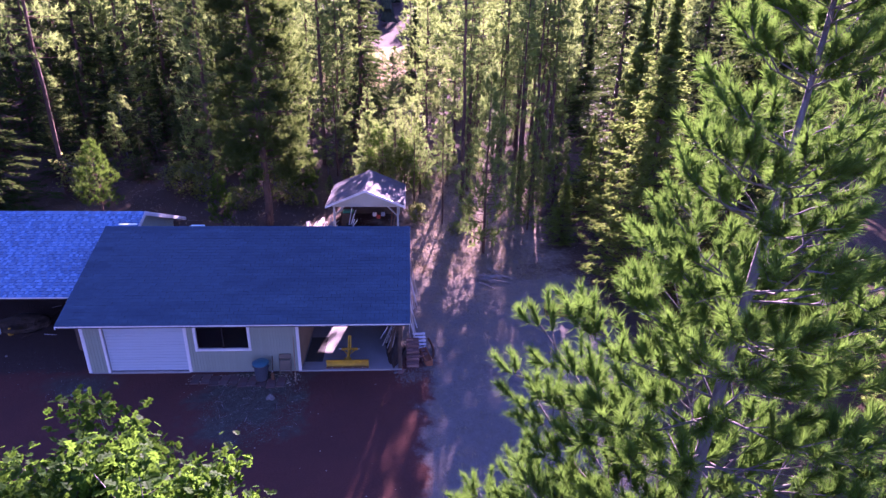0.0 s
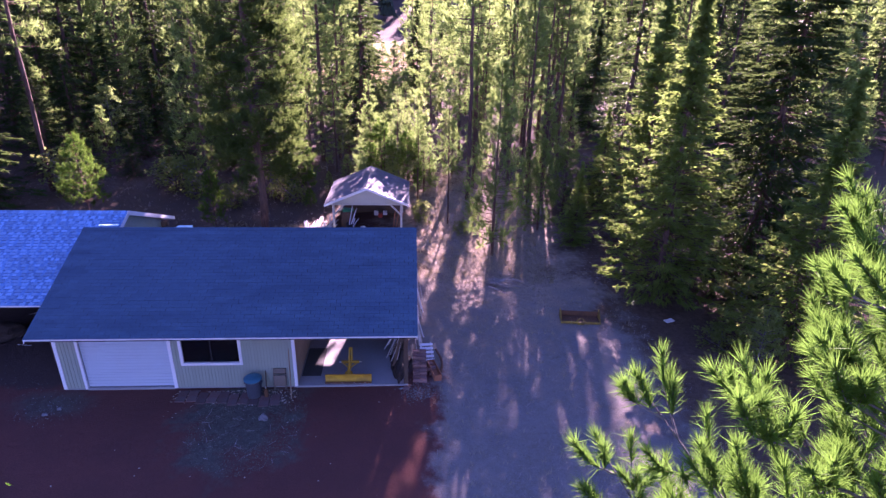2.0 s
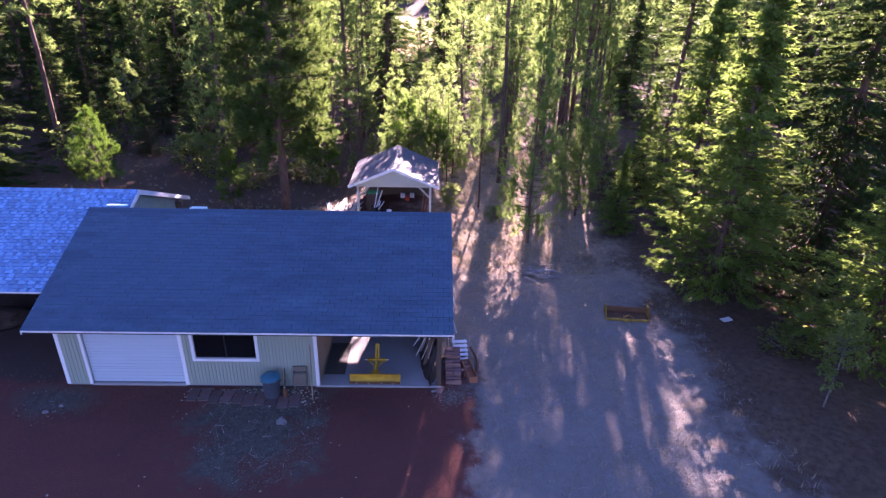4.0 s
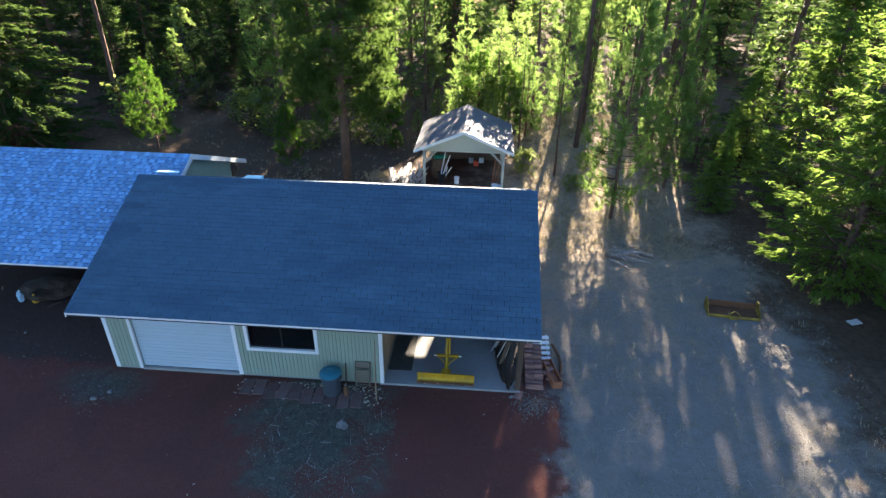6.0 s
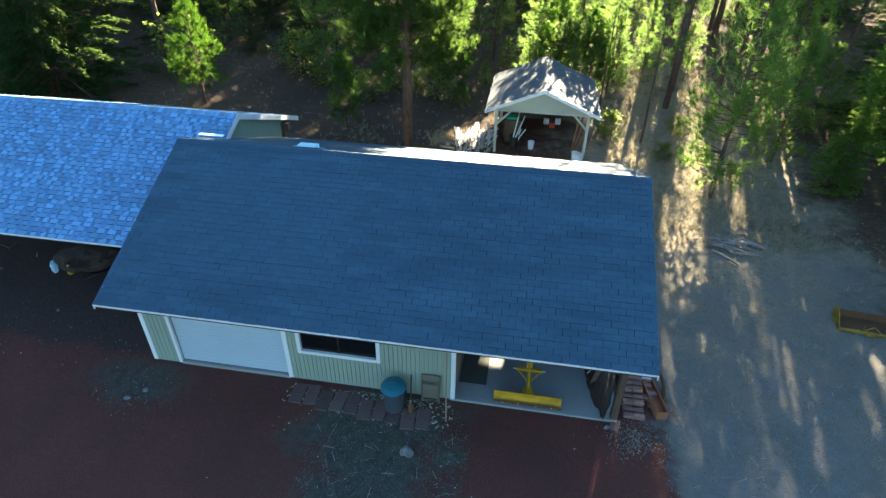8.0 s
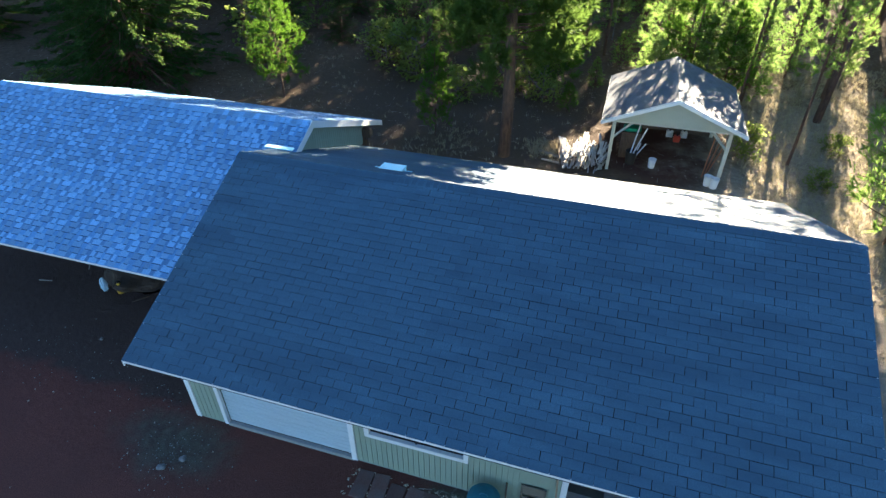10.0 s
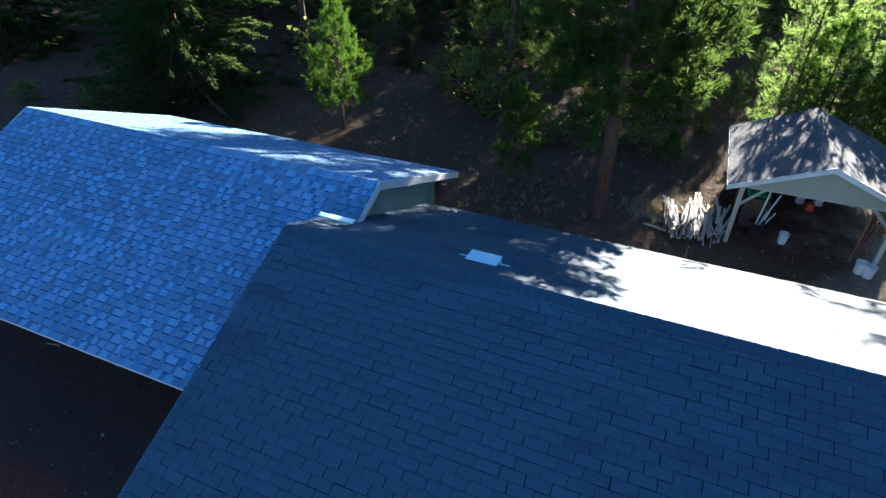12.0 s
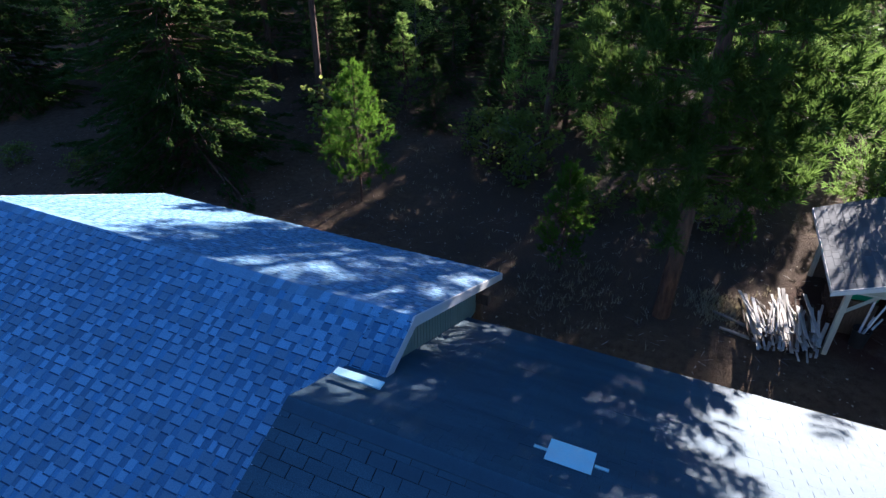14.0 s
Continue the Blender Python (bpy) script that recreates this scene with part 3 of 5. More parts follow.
def hbox(x0, x1, y0, y1, z0, z1, **k):
    return boxed(x0 + 4.5, x1 + 4.5, y0 - 5.4, y1 - 5.4, z0, z1, **k)


def hprism(profile, x0, x1):
    return prism(bmesh.new(), [(y - 5.4, z) for y, z in profile], x0 + 4.5, x1 + 4.5)


h_roof = part("roof", hprism([(H_EY + 0.02, H_EZ - 0.012), (H_RY, H_RZ - 0.012), (H_BY - 0.02, H_BZ - 0.012), (H_BY - 0.02, H_BZ - 0.09), (H_RY, H_RZ - 0.11), (H_EY + 0.02, H_EZ - 0.09)], H_L + 0.02, H_R - 0.02), M["felt"], house)
part("fascia", hbox(H_L, -0.9, H_EY, H_EY + 0.025, H_EZ - 0.055, H_EZ - 0.006), M["trim"], house)
part("fascia", hbox(H_L, H_R, H_BY - 0.025, H_BY, H_BZ - 0.15, H_BZ - 0.006), M["trim"], house)
for x, y0, z0 in ((H_R - 0.02, 4.22, 3.57), (H_L, H_EY, H_EZ)):
    part("rake_board", hprism([(y0, z0), (H_RY, H_RZ + 0.012), (H_BY, H_BZ + 0.012), (H_BY, H_BZ - 0.14), (H_RY, H_RZ - 0.17), (y0, z0 - 0.16)], x, x + 0.03), M["trim"], house, "white gable rake board")
part("gable", hprism([(4.3, 3.3), (5.5, 3.98), (8.6, 2.72), (8.6, 2.2), (4.3, 2.2)], 0.10, 0.16), M["siding"], house, "sage siding of the gable end")
for i in range(40):
    y = 4.4 + i * 0.105
    top = 3.98 - abs(y - 5.5) * 0.41
    part("batten", hbox(0.16, 0.168, y, y + 0.085, 2.3, top - 0.05), M["siding"], house)
part("beam", hbox(-9.0, 0.42, 8.35, 8.55, 2.42, 2.66, bevel=0.01), M["timber"], house, "dark timber eave beam with bare end")
part("beam", hbox(-9.0, -0.9, 1.55, 1.70, 2.12, 2.32, bevel=0.01), M["timber"], house)
for x, y, zt in ((-8.9, 1.62, 2.12), (-1.1, 1.62, 2.12), (-8.9, 8.45, 2.42), (-4.4, 8.45, 2.42), (0.2, 8.45, 2.42)):
    part("post", hbox(x - 0.07, x + 0.07, y - 0.07, y + 0.07, -0.1, zt, bevel=0.008), M["timber"], house)
part("wall", hbox(-9.0, 0.0, 8.28, 8.34, -0.05, 2.5), M["timber"], house, "dark board back wall of the carport")
part("flashing", hbox(-0.16, 0.52, 4.15, 4.28, 4.02, 4.045, bevel=0.004), M["flashing"], house, "pale metal flashing strip")


# ---- the pavilion shed behind ----
shed = thing("shed", 8.84, 12.1, 0, "small open woodshed with grey shingle gable roof", "shed")
S_Y1, S_W, S_EZ, S_RZ = 4.3, 2.14, 2.15, 3.05


def sprism(profile, y0, y1):
    bm = bmesh.new()
    a, b = [bm.verts.new((x, y0, z)) for x, z in profile], [bm.verts.new((x, y1, z)) for x, z in profile]
    n = len(profile)
    bm.faces.new(a)
    bm.faces.new(b[::-1])
    for i in range(n):
        bm.faces.new((a[i], b[i], b[(i + 1) % n], a[(i + 1) % n]))
    return bm


s_roof = part("roof", sprism([(-S_W, S_EZ), (0, S_RZ), (S_W, S_EZ), (S_W, S_EZ - 0.05), (0, S_RZ - 0.06), (-S_W, S_EZ - 0.05)], 0.03, S_Y1), M["plywood"], shed)
for side in (-1, 1):
    run = math.hypot(S_W, S_RZ - S_EZ)
    rows = int(run / 0.143)
    verts, faces = [], []
    r = random.Random(9 + side)
    for j in range(rows + 1):
        s0, s1 = j * 0.143, min(run, j * 0.143 + 0.16)
        y = -0.15 * (j % 2)
        while y < S_Y1:
            a, b = max(y, 0.0), min(y + 0.30, S_Y1)
            y += 0.306
            if b - a < 0.03:
                continue
            k, lift = len(verts), r.random() * 0.002
            for s, t in ((s0, 0.0), (s1, 0.0), (s0, 0.011 + lift), (s1, 0.004)):
                px, pz = side * (S_W - s * S_W / run), S_EZ + s * (S_RZ - S_EZ) / run + t
                verts += [(px, a, pz), (px, b, pz)]
            faces += [tuple(k + i for i in q) for q in ((4, 5, 7, 6), (0, 1, 5, 4), (1, 3, 7, 5), (3, 2, 6, 7), (2, 0, 4, 6), (0, 2, 3, 1))]
    tagged(under(new("shingle_field", fast_mesh("shingle_field", verts, faces, M["shed_roof"])), s_roof), kind="stuff")
for side in (-1, 1):
    part("rake_board", sprism([(side * (S_W + 0.02), S_EZ + 0.012), (0, S_RZ + 0.02), (0, S_RZ - 0.12), (side * (S_W + 0.02), S_EZ - 0.11)], 0.0, 0.03), M["trim"], shed, "white rake board")
    part("fascia", boxed(side * S_W - 0.012, side * S_W + 0.012, 0.03, S_Y1, S_EZ - 0.10, S_EZ - 0.004), M["trim"], shed)
part("gable", sprism([(-1.72, 2.10), (-1.72, 2.27), (0, 2.99), (1.72, 2.27), (1.72, 2.10)], 0.30, 0.34), M["pale_siding"], shed, "pale sage gable panel")
part("beam", boxed(-1.85, 1.85, 0.36, 0.46, 2.02, 2.16), M["post"], shed)
for x in (-1.74, 1.74):
    for y in (0.42, 3.9):
        part("post", boxed(x - 0.055, x + 0.055, y - 0.055, y + 0.055, 0.1, 2.08, bevel=0.006), M["post"], shed, "pale painted post")
    bm = bmesh.new()
    s = -1 if x > 0 else 1
    rod(bm, (x, 0.42, 1.45), (x + s * 0.55, 0.42, 2.03), 0.045, sides=4)
    part("brace", bm, M["post"], shed)
part("wall", boxed(-1.7, 1.7, 3.9, 3.95, 0.15, 2.2), M["timber"], shed, "dark board back wall")


# ---- trees ----
def unit(v):
    return v / np.maximum(np.linalg.norm(v, axis=-1, keepdims=True), 1e-6)


def needles(rng, centres, ways, count, length, width, spread, back=0.5):
    """Tufts of thin blades: count blades round each centre, pointing along its way with a given spread."""
    n = len(centres)
    c, w = np.repeat(centres, count, 0), np.repeat(unit(ways), count, 0)
    d = unit(w + rng.normal(0, spread, (n * count, 3)))
    base = c - w * (rng.random((n * count, 1)) * back * length)
    side = unit(np.cross(d, rng.normal(0, 1, (n * count, 3)))) * width / 2
    tip = base + d * length * rng.uniform(0.7, 1.15, (n * count, 1))
    verts = np.stack([base - side, base + side, tip], 1).reshape(-1, 3)
    return verts, np.arange(len(verts)).reshape(-1, 3)


def sticks(segments, sides=4):
    """Tapered sticks from (a, b, r0, r1) rows, as one array mesh of quads."""
    seg = np.asarray([(*a, *b, r0, r1) for a, b, r0, r1 in segments], float)
    a, b, r0, r1 = seg[:, :3], seg[:, 3:6], seg[:, 6:7], seg[:, 7:8]
    d = unit(b - a)
    u = unit(np.cross(d, np.where(np.abs(d[:, 2:3]) > 0.9, [[1.0, 0, 0]], [[0, 0, 1.0]])))
    v = np.cross(d, u)
    rings = []
    for c, r in ((a, r0), (b, r1)):
        for i in range(sides):
            t = i * math.tau / sides
            rings.append(c + (u * math.cos(t) + v * math.sin(t)) * r)
    verts = np.stack(rings, 1).reshape(-1, 3)
    quad = np.array([(i, (i + 1) % sides, sides + (i + 1) % sides, sides + i) for i in range(sides)])
    faces = (np.arange(len(seg))[:, None, None] * 2 * sides + quad[None]).reshape(-1, 4)
    return verts, faces


def trunk_rows(rng, height_m, r0, lean=0.0, steps=9, r_top=0.02):
    pts, x, y = [], 0.0, 0.0
    for i in range(steps + 1):
        pts.append((x, y, height_m * i / steps))
        x, y = x + rng.normal(0, 0.02) * height_m / steps + lean * height_m / steps, y + rng.normal(0, 0.02) * height_m / steps
    return [(pts[i], pts[i + 1], r0 + (r_top - r0) * i / steps, r0 + (r_top - r0) * (i + 1) / steps) for i in range(steps)], np.array(pts)


def on_trunk(pts, z):
    return np.array([np.interp(z, pts[:, 2], pts[:, k]) for k in (0, 1)] + [z])


def tree_object(name, label, category, segs, bark, leaf_verts, leaf_faces, leaf, sides=7, group=""):
    ob = tagged(new(name), label, category, group)
    cut = max(q[2] for q in segs) * 0.35
    thick, thin = [q for q in segs if q[2] > cut], [q for q in segs if q[2] <= cut]
    sv, sf = sticks(thick, sides)
    if thin:
        tv, tf = sticks(thin, 3)
        quads = np.array([(0, 1, 4, 3), (1, 2, 5, 4), (2, 0, 3, 5)])
        tf = (np.arange(len(thin))[:, None, None] * 6 + quads[None]).reshape(-1, 4)
        sv, sf = np.concatenate([sv, tv]), np.concatenate([sf, tf + len(sv)])
    under(new("trunk", fast_mesh("trunk", sv, sf, bark, smooth=True)), ob)
    under(new("crown", fast_mesh("crown", leaf_verts, leaf_faces, leaf)), ob)
    return ob


def pine(name, label, seed, tall, bare, radius, levels, arms, per_arm, blades, length, width, leaf="pine", bark="bark", r0=None, lean=0.0, taper=0.85, lift=0.35, group=""):
    """Whorls of upswept limbs with bottlebrush tufts at the twig ends."""
    rng = np.random.default_rng(seed)
    segs, pts = trunk_rows(rng, tall, r0 or tall * 0.012, lean)
    cs, ws = [], []
    for k in range(levels):
        f = (k + rng.random() * 0.7) / levels
        z = bare + (tall * 0.985 - bare) * f
        reach = radius * ((1 - f) ** taper * 0.95 + 0.06) * (0.75 if f < 0.12 else 1.0)
        for _ in range(arms):
            az, l = rng.random() * math.tau, reach * rng.uniform(0.6, 1.15)
            root = on_trunk(pts, z + rng.normal(0, 0.1))
            up = lift * (0.3 + f) + rng.normal(0, 0.12)
            mid = root + np.array([math.cos(az) * l * 0.55, math.sin(az) * l * 0.55, l * up * 0.35])
            end = root + np.array([math.cos(az) * l, math.sin(az) * l, l * up])
            segs += [(root, mid, 0.009 * l + 0.006, 0.006 * l + 0.004), (mid, end, 0.006 * l + 0.004, 0.003)]
            for _ in range(max(2, int(per_arm * (0.45 + 0.55 * l / radius)))):
                t = rng.uniform(0.3, 1.0) ** 0.7
                at = (root + (mid - root) * t / 0.5) if t < 0.5 else (mid + (end - mid) * (t - 0.5) / 0.5)
                twig = np.array([math.cos(az), math.sin(az), 0.5]) + rng.normal(0, 0.75, 3)
                twig = twig / np.linalg.norm(twig) * rng.uniform(0.15, 0.5) * min(1.0, l * 0.5 + 0.2)
                tip = at + twig
                cs.append(tip)
                ws.append(twig / np.linalg.norm(twig) + np.array([0, 0, 0.45]))
    lv, lf = needles(rng, np.array(cs), np.array(ws), blades, length, width, 0.55, 0.8)
    return tree_object(name, label, "pine tree", segs, M[bark], lv, lf, M[leaf], group=group)


def fir(name, label, seed, tall, bare, radius, levels, arms, sprays, blades, length, width, leaf="fir", droop=0.25, taper=0.9, group=""):
    """Tiers of flat drooping boughs set with short side sprays."""
    rng = np.random.default_rng(seed)
    segs, pts = trunk_rows(rng, tall, tall * 0.011)
    cs, ws = [], []
    for k in range(levels):
        f = (k + rng.random() * 0.5) / levels
        z = bare + (tall * 0.99 - bare) * f
        reach = radius * ((1 - f) ** taper * 0.97 + 0.03)
        for _ in range(arms):
            az, l = rng.random() * math.tau, reach * rng.uniform(0.65, 1.12)
            root = on_trunk(pts, min(tall * 0.99, max(bare, z + rng.normal(0, 0.8) * (tall - bare) / levels)))
            out, side = np.array([math.cos(az), math.sin(az), 0]), np.array([-math.sin(az), math.cos(az), 0])
            end = root + out * l + np.array([0, 0, -(droop + rng.normal(0, 0.10)) * l * (1 - f) + 0.12 * l * f])
            segs.append((root, end, 0.01 * l + 0.008, 0.004))
            for _ in range(max(3, int(sprays * (0.35 + 0.65 * l / radius)))):
                t = rng.uniform(0.22, 1.0)
                off = side * rng.uniform(-1, 1) * 0.34 * l * (1.05 - t)
                at = root + (end - root) * t + off + np.array([0, 0, -0.12 * np.linalg.norm(off)])
                cs.append(at)
                ws.append(out + off * 0.8 / max(l, 0.3) + np.array([0, 0, -0.25]) + rng.normal(0, 0.12, 3))
    n = np.array(cs), np.array(ws)
    lv, lf = needles(rng, n[0], n[1], blades, length, width, 0.38, 1.1)
    return tree_object(name, label, "conifer", segs, M["bark"], lv, lf, M[leaf], group=group)


# a cut leaf: points of the midrib, and the tips of the lobes on one side with the stretch of midrib each springs from
MIDRIB = (0.0, 0.27, 0.52, 0.74, 1.0)
LOBES = ((0, 2, 0.40, 0.20), (1, 3, 0.54, 0.55), (2, 4, 0.40, 0.90), (0, 4, 0.15, 0.50))


def leaves(rng, centres, size, flat=0.6, lobed=False):
    """Single leaves, each a folded blade; lobed ones have deep pointed lobes."""
    n = len(centres)
    out = unit(rng.normal(0, 1, (n, 3)) + np.array([0, 0, -0.15]))
    nrm = unit(rng.normal(0, flat, (n, 3)) + np.array([0, 0, 1.0]))
    side = unit(np.cross(out, nrm))
    out = np.cross(nrm, side)
    s = size * rng.uniform(0.6, 1.25, (n, 1))
    if lobed:
        points = [(0.0, b) for b in MIDRIB] + [(sign * a, b) for sign in (-1, 1) for _, _, a, b in LOBES]
        tris = [(j, 5 + i, k) for i, (j, k, _, _) in enumerate(LOBES)] + [(k, 9 + i, j) for i, (j, k, _, _) in enumerate(LOBES)]
    else:
        half = [(0, 0), (0.36, 0.35), (0.26, 0.75), (0, 1.0)]
        points = [(-a, b) for a, b in half] + half
        tris = [(0, 2, 1), (0, 3, 2), (4, 5, 6), (4, 6, 7)]
    verts = np.stack([centres + side * s * a * 0.9 + out * s * b + nrm * s * 0.22 * abs(a) for a, b in points], 1).reshape(-1, 3)
    faces = (np.arange(n)[:, None, None] * len(points) + np.array(tris)[None]).reshape(-1, 3)
    return verts, faces


def broadleaf(name, label, seed, tall, bare, radius, limbs, per_limb, size, leaf, bark="grey_bark", lobed=False, slim=1.0, r0=None, group="", category="tree", loose=0.16, narrow=0.97):
    """A forked trunk whose limbs end in loose clumps of leaves."""
    rng = np.random.default_rng(seed)
    segs, pts = trunk_rows(rng, tall * 0.92, r0 or tall * 0.010)
    cs = []
    for k in range(limbs):
        f = (k + rng.random()) / limbs
        z = bare + (tall * 0.92 - bare) * f * 0.95
        az = rng.random() * math.tau
        l = radius * (math.sin(math.pi * min(narrow, 0.22 + 0.75 * f)) ** 0.7) * rng.uniform(0.6, 1.1)
        root = on_trunk(pts, z)
        end = root + np.array([math.cos(az) * l, math.sin(az) * l, l * rng.uniform(0.25, 0.8) / slim])
        segs.append((root, end, 0.012 * l + 0.01, 0.005))
        for _ in range(4):
            t = rng.uniform(0.35, 1.0)
            tip = root + (end - root) * t + rng.normal(0, 0.22, 3) * l
            segs.append((root + (end - root) * t * 0.9, tip, 0.008, 0.003))
            cs.append(tip + rng.normal(0, loose * max(0.6, l * 0.5), (per_limb // 4, 3)))
    lv, lf = leaves(rng, np.concatenate(cs), size, 0.9, lobed)
    return tree_object(name, label, category, segs, M[bark], lv, lf, M[leaf], sides=6, group=group)


def stand(ob, x, y, turn=0.0, size=1.0, dz=-0.06, wide=1.0):
    ob.matrix_world = pose(x, y, height(x, y) + dz, 0, 0, turn) @ Matrix.Diagonal((size * wide, size * wide, size, 1))
    return ob


def plant(ob, x, y, turn=0.0, size=1.0, wide=1.0):
    return copy_thing(ob, pose(x, y, height(x, y) - 0.06, 0, 0, turn) @ Matrix.Diagonal((size * wide, size * wide, size, 1)))


def fresh_pine(name, label, seed, tall, bare, radius, levels, arms, blades, length, width, r0, bend, lift, taper):
    """A near pine: upswept limbs, side branchlets, and at every tip a fanned brush of fine needles."""
    rng = np.random.default_rng(seed)
    pts = np.array([(bend[0] * smooth(6, 14.5, z) * 1.6, bend[1] * smooth(6, 14.5, z) * 1.6, z) for z in np.linspace(0, tall, 15)])
    segs = [(pts[i], pts[i + 1], r0 * (1 - i / 14) + 0.015, r0 * (1 - (i + 1) / 14) + 0.015) for i in range(14)]
    cs, ws = [], []

    def shoot(at, way, l):
        way = way / np.linalg.norm(way)
        tip = at + way * l
        segs.append((at, tip, 0.006, 0.004))
        for u in (0.30, 0.62, 0.95):
            cs.append(at + way * l * u)
            ws.append(way)

    for k in range(levels):
        f = (k + rng.random() * 0.6) / levels
        z = bare + (tall * 0.985 - bare) * f
        reach = radius * ((1 - f) ** taper * 0.95 + 0.05)
        turn = rng.random() * math.tau
        for i in range(arms):
            az, l = turn + (i + rng.uniform(-0.3, 0.3)) * math.tau / arms, reach * rng.uniform(0.65, 1.12)
            root = on_trunk(pts, z + rng.normal(0, 0.08))
            out, side = np.array([math.cos(az), math.sin(az), 0]), np.array([-math.sin(az), math.cos(az), 0])
            up = lift * (0.35 + f) + rng.normal(0, 0.08)
            mid, end = root + out * l * 0.55 + np.array([0, 0, l * up * 0.35]), root + out * l + np.array([0, 0, l * up])
            segs += [(root, mid, 0.007 * l + 0.006, 0.005 * l + 0.004), (mid, end, 0.005 * l + 0.004, 0.005)]
            shoot(end, out + np.array([0, 0, 0.9]), 0.22)
            steps = max(3, int(l / 0.17))
            for j in range(steps):
                t = 0.14 + 0.84 * (j + rng.random()) / steps
                at = (root + (mid - root) * t / 0.5) if t < 0.5 else (mid + (end - mid) * (t - 0.5) / 0.5)
                s = (-1 if j % 2 else 1)
                b = min(0.75, 0.16 + 0.42 * l * (1.0 - t)) * rng.uniform(0.7, 1.2)
                way = out * rng.uniform(0.5, 0.9) + side * s * rng.uniform(0.5, 0.9) + np.array([0, 0, rng.uniform(0.1, 0.7)])
                way /= np.linalg.norm(way)
                tip = at + way * b
                segs.append((at, tip, 0.009, 0.005))
                shoot(tip, way + np.array([0, 0, 0.8]), rng.uniform(0.17, 0.26))
                for q in range(int(b / 0.15) + 1):
                    u = rng.uniform(0.35, 0.95)
                    shoot(at + way * b * u, way * 0.7 + rng.normal(0, 0.5, 3) + np.array([0, 0, 0.7]), rng.uniform(0.14, 0.22))
    lv, lf = needles(rng, np.array(cs), np.array(ws), blades, length, width, 0.45, 0.4)
    return tree_object(name, label, "pine tree", segs, M["near_bark"], lv, lf, M["pine_near"])


# the two trees that the path goes past first
near_pine = fresh_pine("pine_tree", "tall bright green pine with long needles beside the drive", 21, 14.0, 5.4, 3.2, 25, 5, 54, 0.128, 0.0076, 0.11, (1.0, 1.2), 0.55, 1.4)
stand(near_pine, 13.15, -14.75, 0, wide=0.92)
oak = broadleaf("oak_tree", "leafy green oak with lobed leaves beside the drive", 5, 9.35, 5.8, 1.35, 140, 270, 0.084, "oak", lobed=True, loose=0.15, narrow=0.84, r0=0.12, category="oak tree")
stand(oak, 8.68, -14.35, 40)

# kinds that repeat through the wood
WOOD = "trees of the wood"
pine_tall = pine("pine_tree", "tall dark green pine deep in shade in the wood", 31, 18.0, 2.2, 3.1, 34, 6, 9, 9, 0.36, 0.046, group=WOOD)
stand(pine_tall, 1.2, 27.5, 20)
big_pine = pine("pine_tree", "broad dense dark pine with red-brown trunk behind the garage", 30, 18.0, 3.4, 3.2, 45, 8, 26, 24, 0.27, 0.030, leaf="pine_dense", group=WOOD, r0=0.24, taper=0.6, lift=0.15)
stand(big_pine, 3.55, 12.5, 20, wide=0.93)
pine_young = pine("pine_tree", "young bright green pine on the bare slope", 33, 4.6, 0.9, 1.5, 20, 7, 8, 22, 0.20, 0.018, leaf="pine_fresh", group=WOOD, taper=0.7)
stand(pine_young, -6.25, 14.5, 0, 0.98, wide=0.86)
pine_bushy = pine("pine_tree", "bushy sunlit pine in the wood", 35, 9.0, 0.8, 2.3, 26, 6, 8, 10, 0.33, 0.042, group=WOOD)
stand(pine_bushy, 8.6, 19.4, 60, 0.62)
pine_open = pine("pine_tree", "thin-crowned pine added for shade round the yard", 39, 13.0, 4.6, 2.1, 17, 4, 7, 9, 0.34, 0.044, group=WOOD, r0=0.12)
stand(pine_open, 18.6, 20.2, 10)
pine_gaunt = pine("pine_tree", "slender pine with a long bare trunk", 37, 20.0, 8.0, 2.5, 22, 5, 9, 10, 0.36, 0.046, group=WOOD, r0=0.15)
stand(pine_gaunt, 14.65, 18.9, 10)
fir_big = fir("fir_tree", "broad dark fir with drooping tiers of boughs", 41, 19.0, 0.4, 4.5, 50, 11, 42, 9, 0.22, 0.058, group=WOOD)
stand(fir_big, -13.5, 14.5, 0)
fir_slim = fir("fir_tree", "slim dark fir in the wood", 43, 17.0, 1.0, 2.8, 34, 7, 11, 7, 0.34, 0.056, group=WOOD, droop=0.15)
stand(fir_slim, -1.0, 24.0, 0)
cedar = fir("cedar_tree", "broad bright-edged cedar beside the yard", 45, 13.0, 0.3, 3.7, 46, 9, 21, 9, 0.22, 0.055, leaf="cedar", group=WOOD, droop=-0.25, taper=1.15)
stand(cedar, 21.7, 5.9, 0)
aspen = broadleaf("aspen_tree", "slender yellow-green leafy tree among the pines", 47, 9.0, 1.8, 1.7, 34, 84, 0.19, "aspen", slim=0.8, group=WOOD, category="aspen tree")
stand(aspen, 11.4, 24.5, 0, 0.65)
shrub = broadleaf("shrub", "low yellow-green leafy shrub", 49, 1.6, 0.1, 0.9, 16, 70, 0.12, "shrub", group="shrubs of the wood", category="shrub")
stand(shrub, 4.1, 17.3, 0, 1.3)
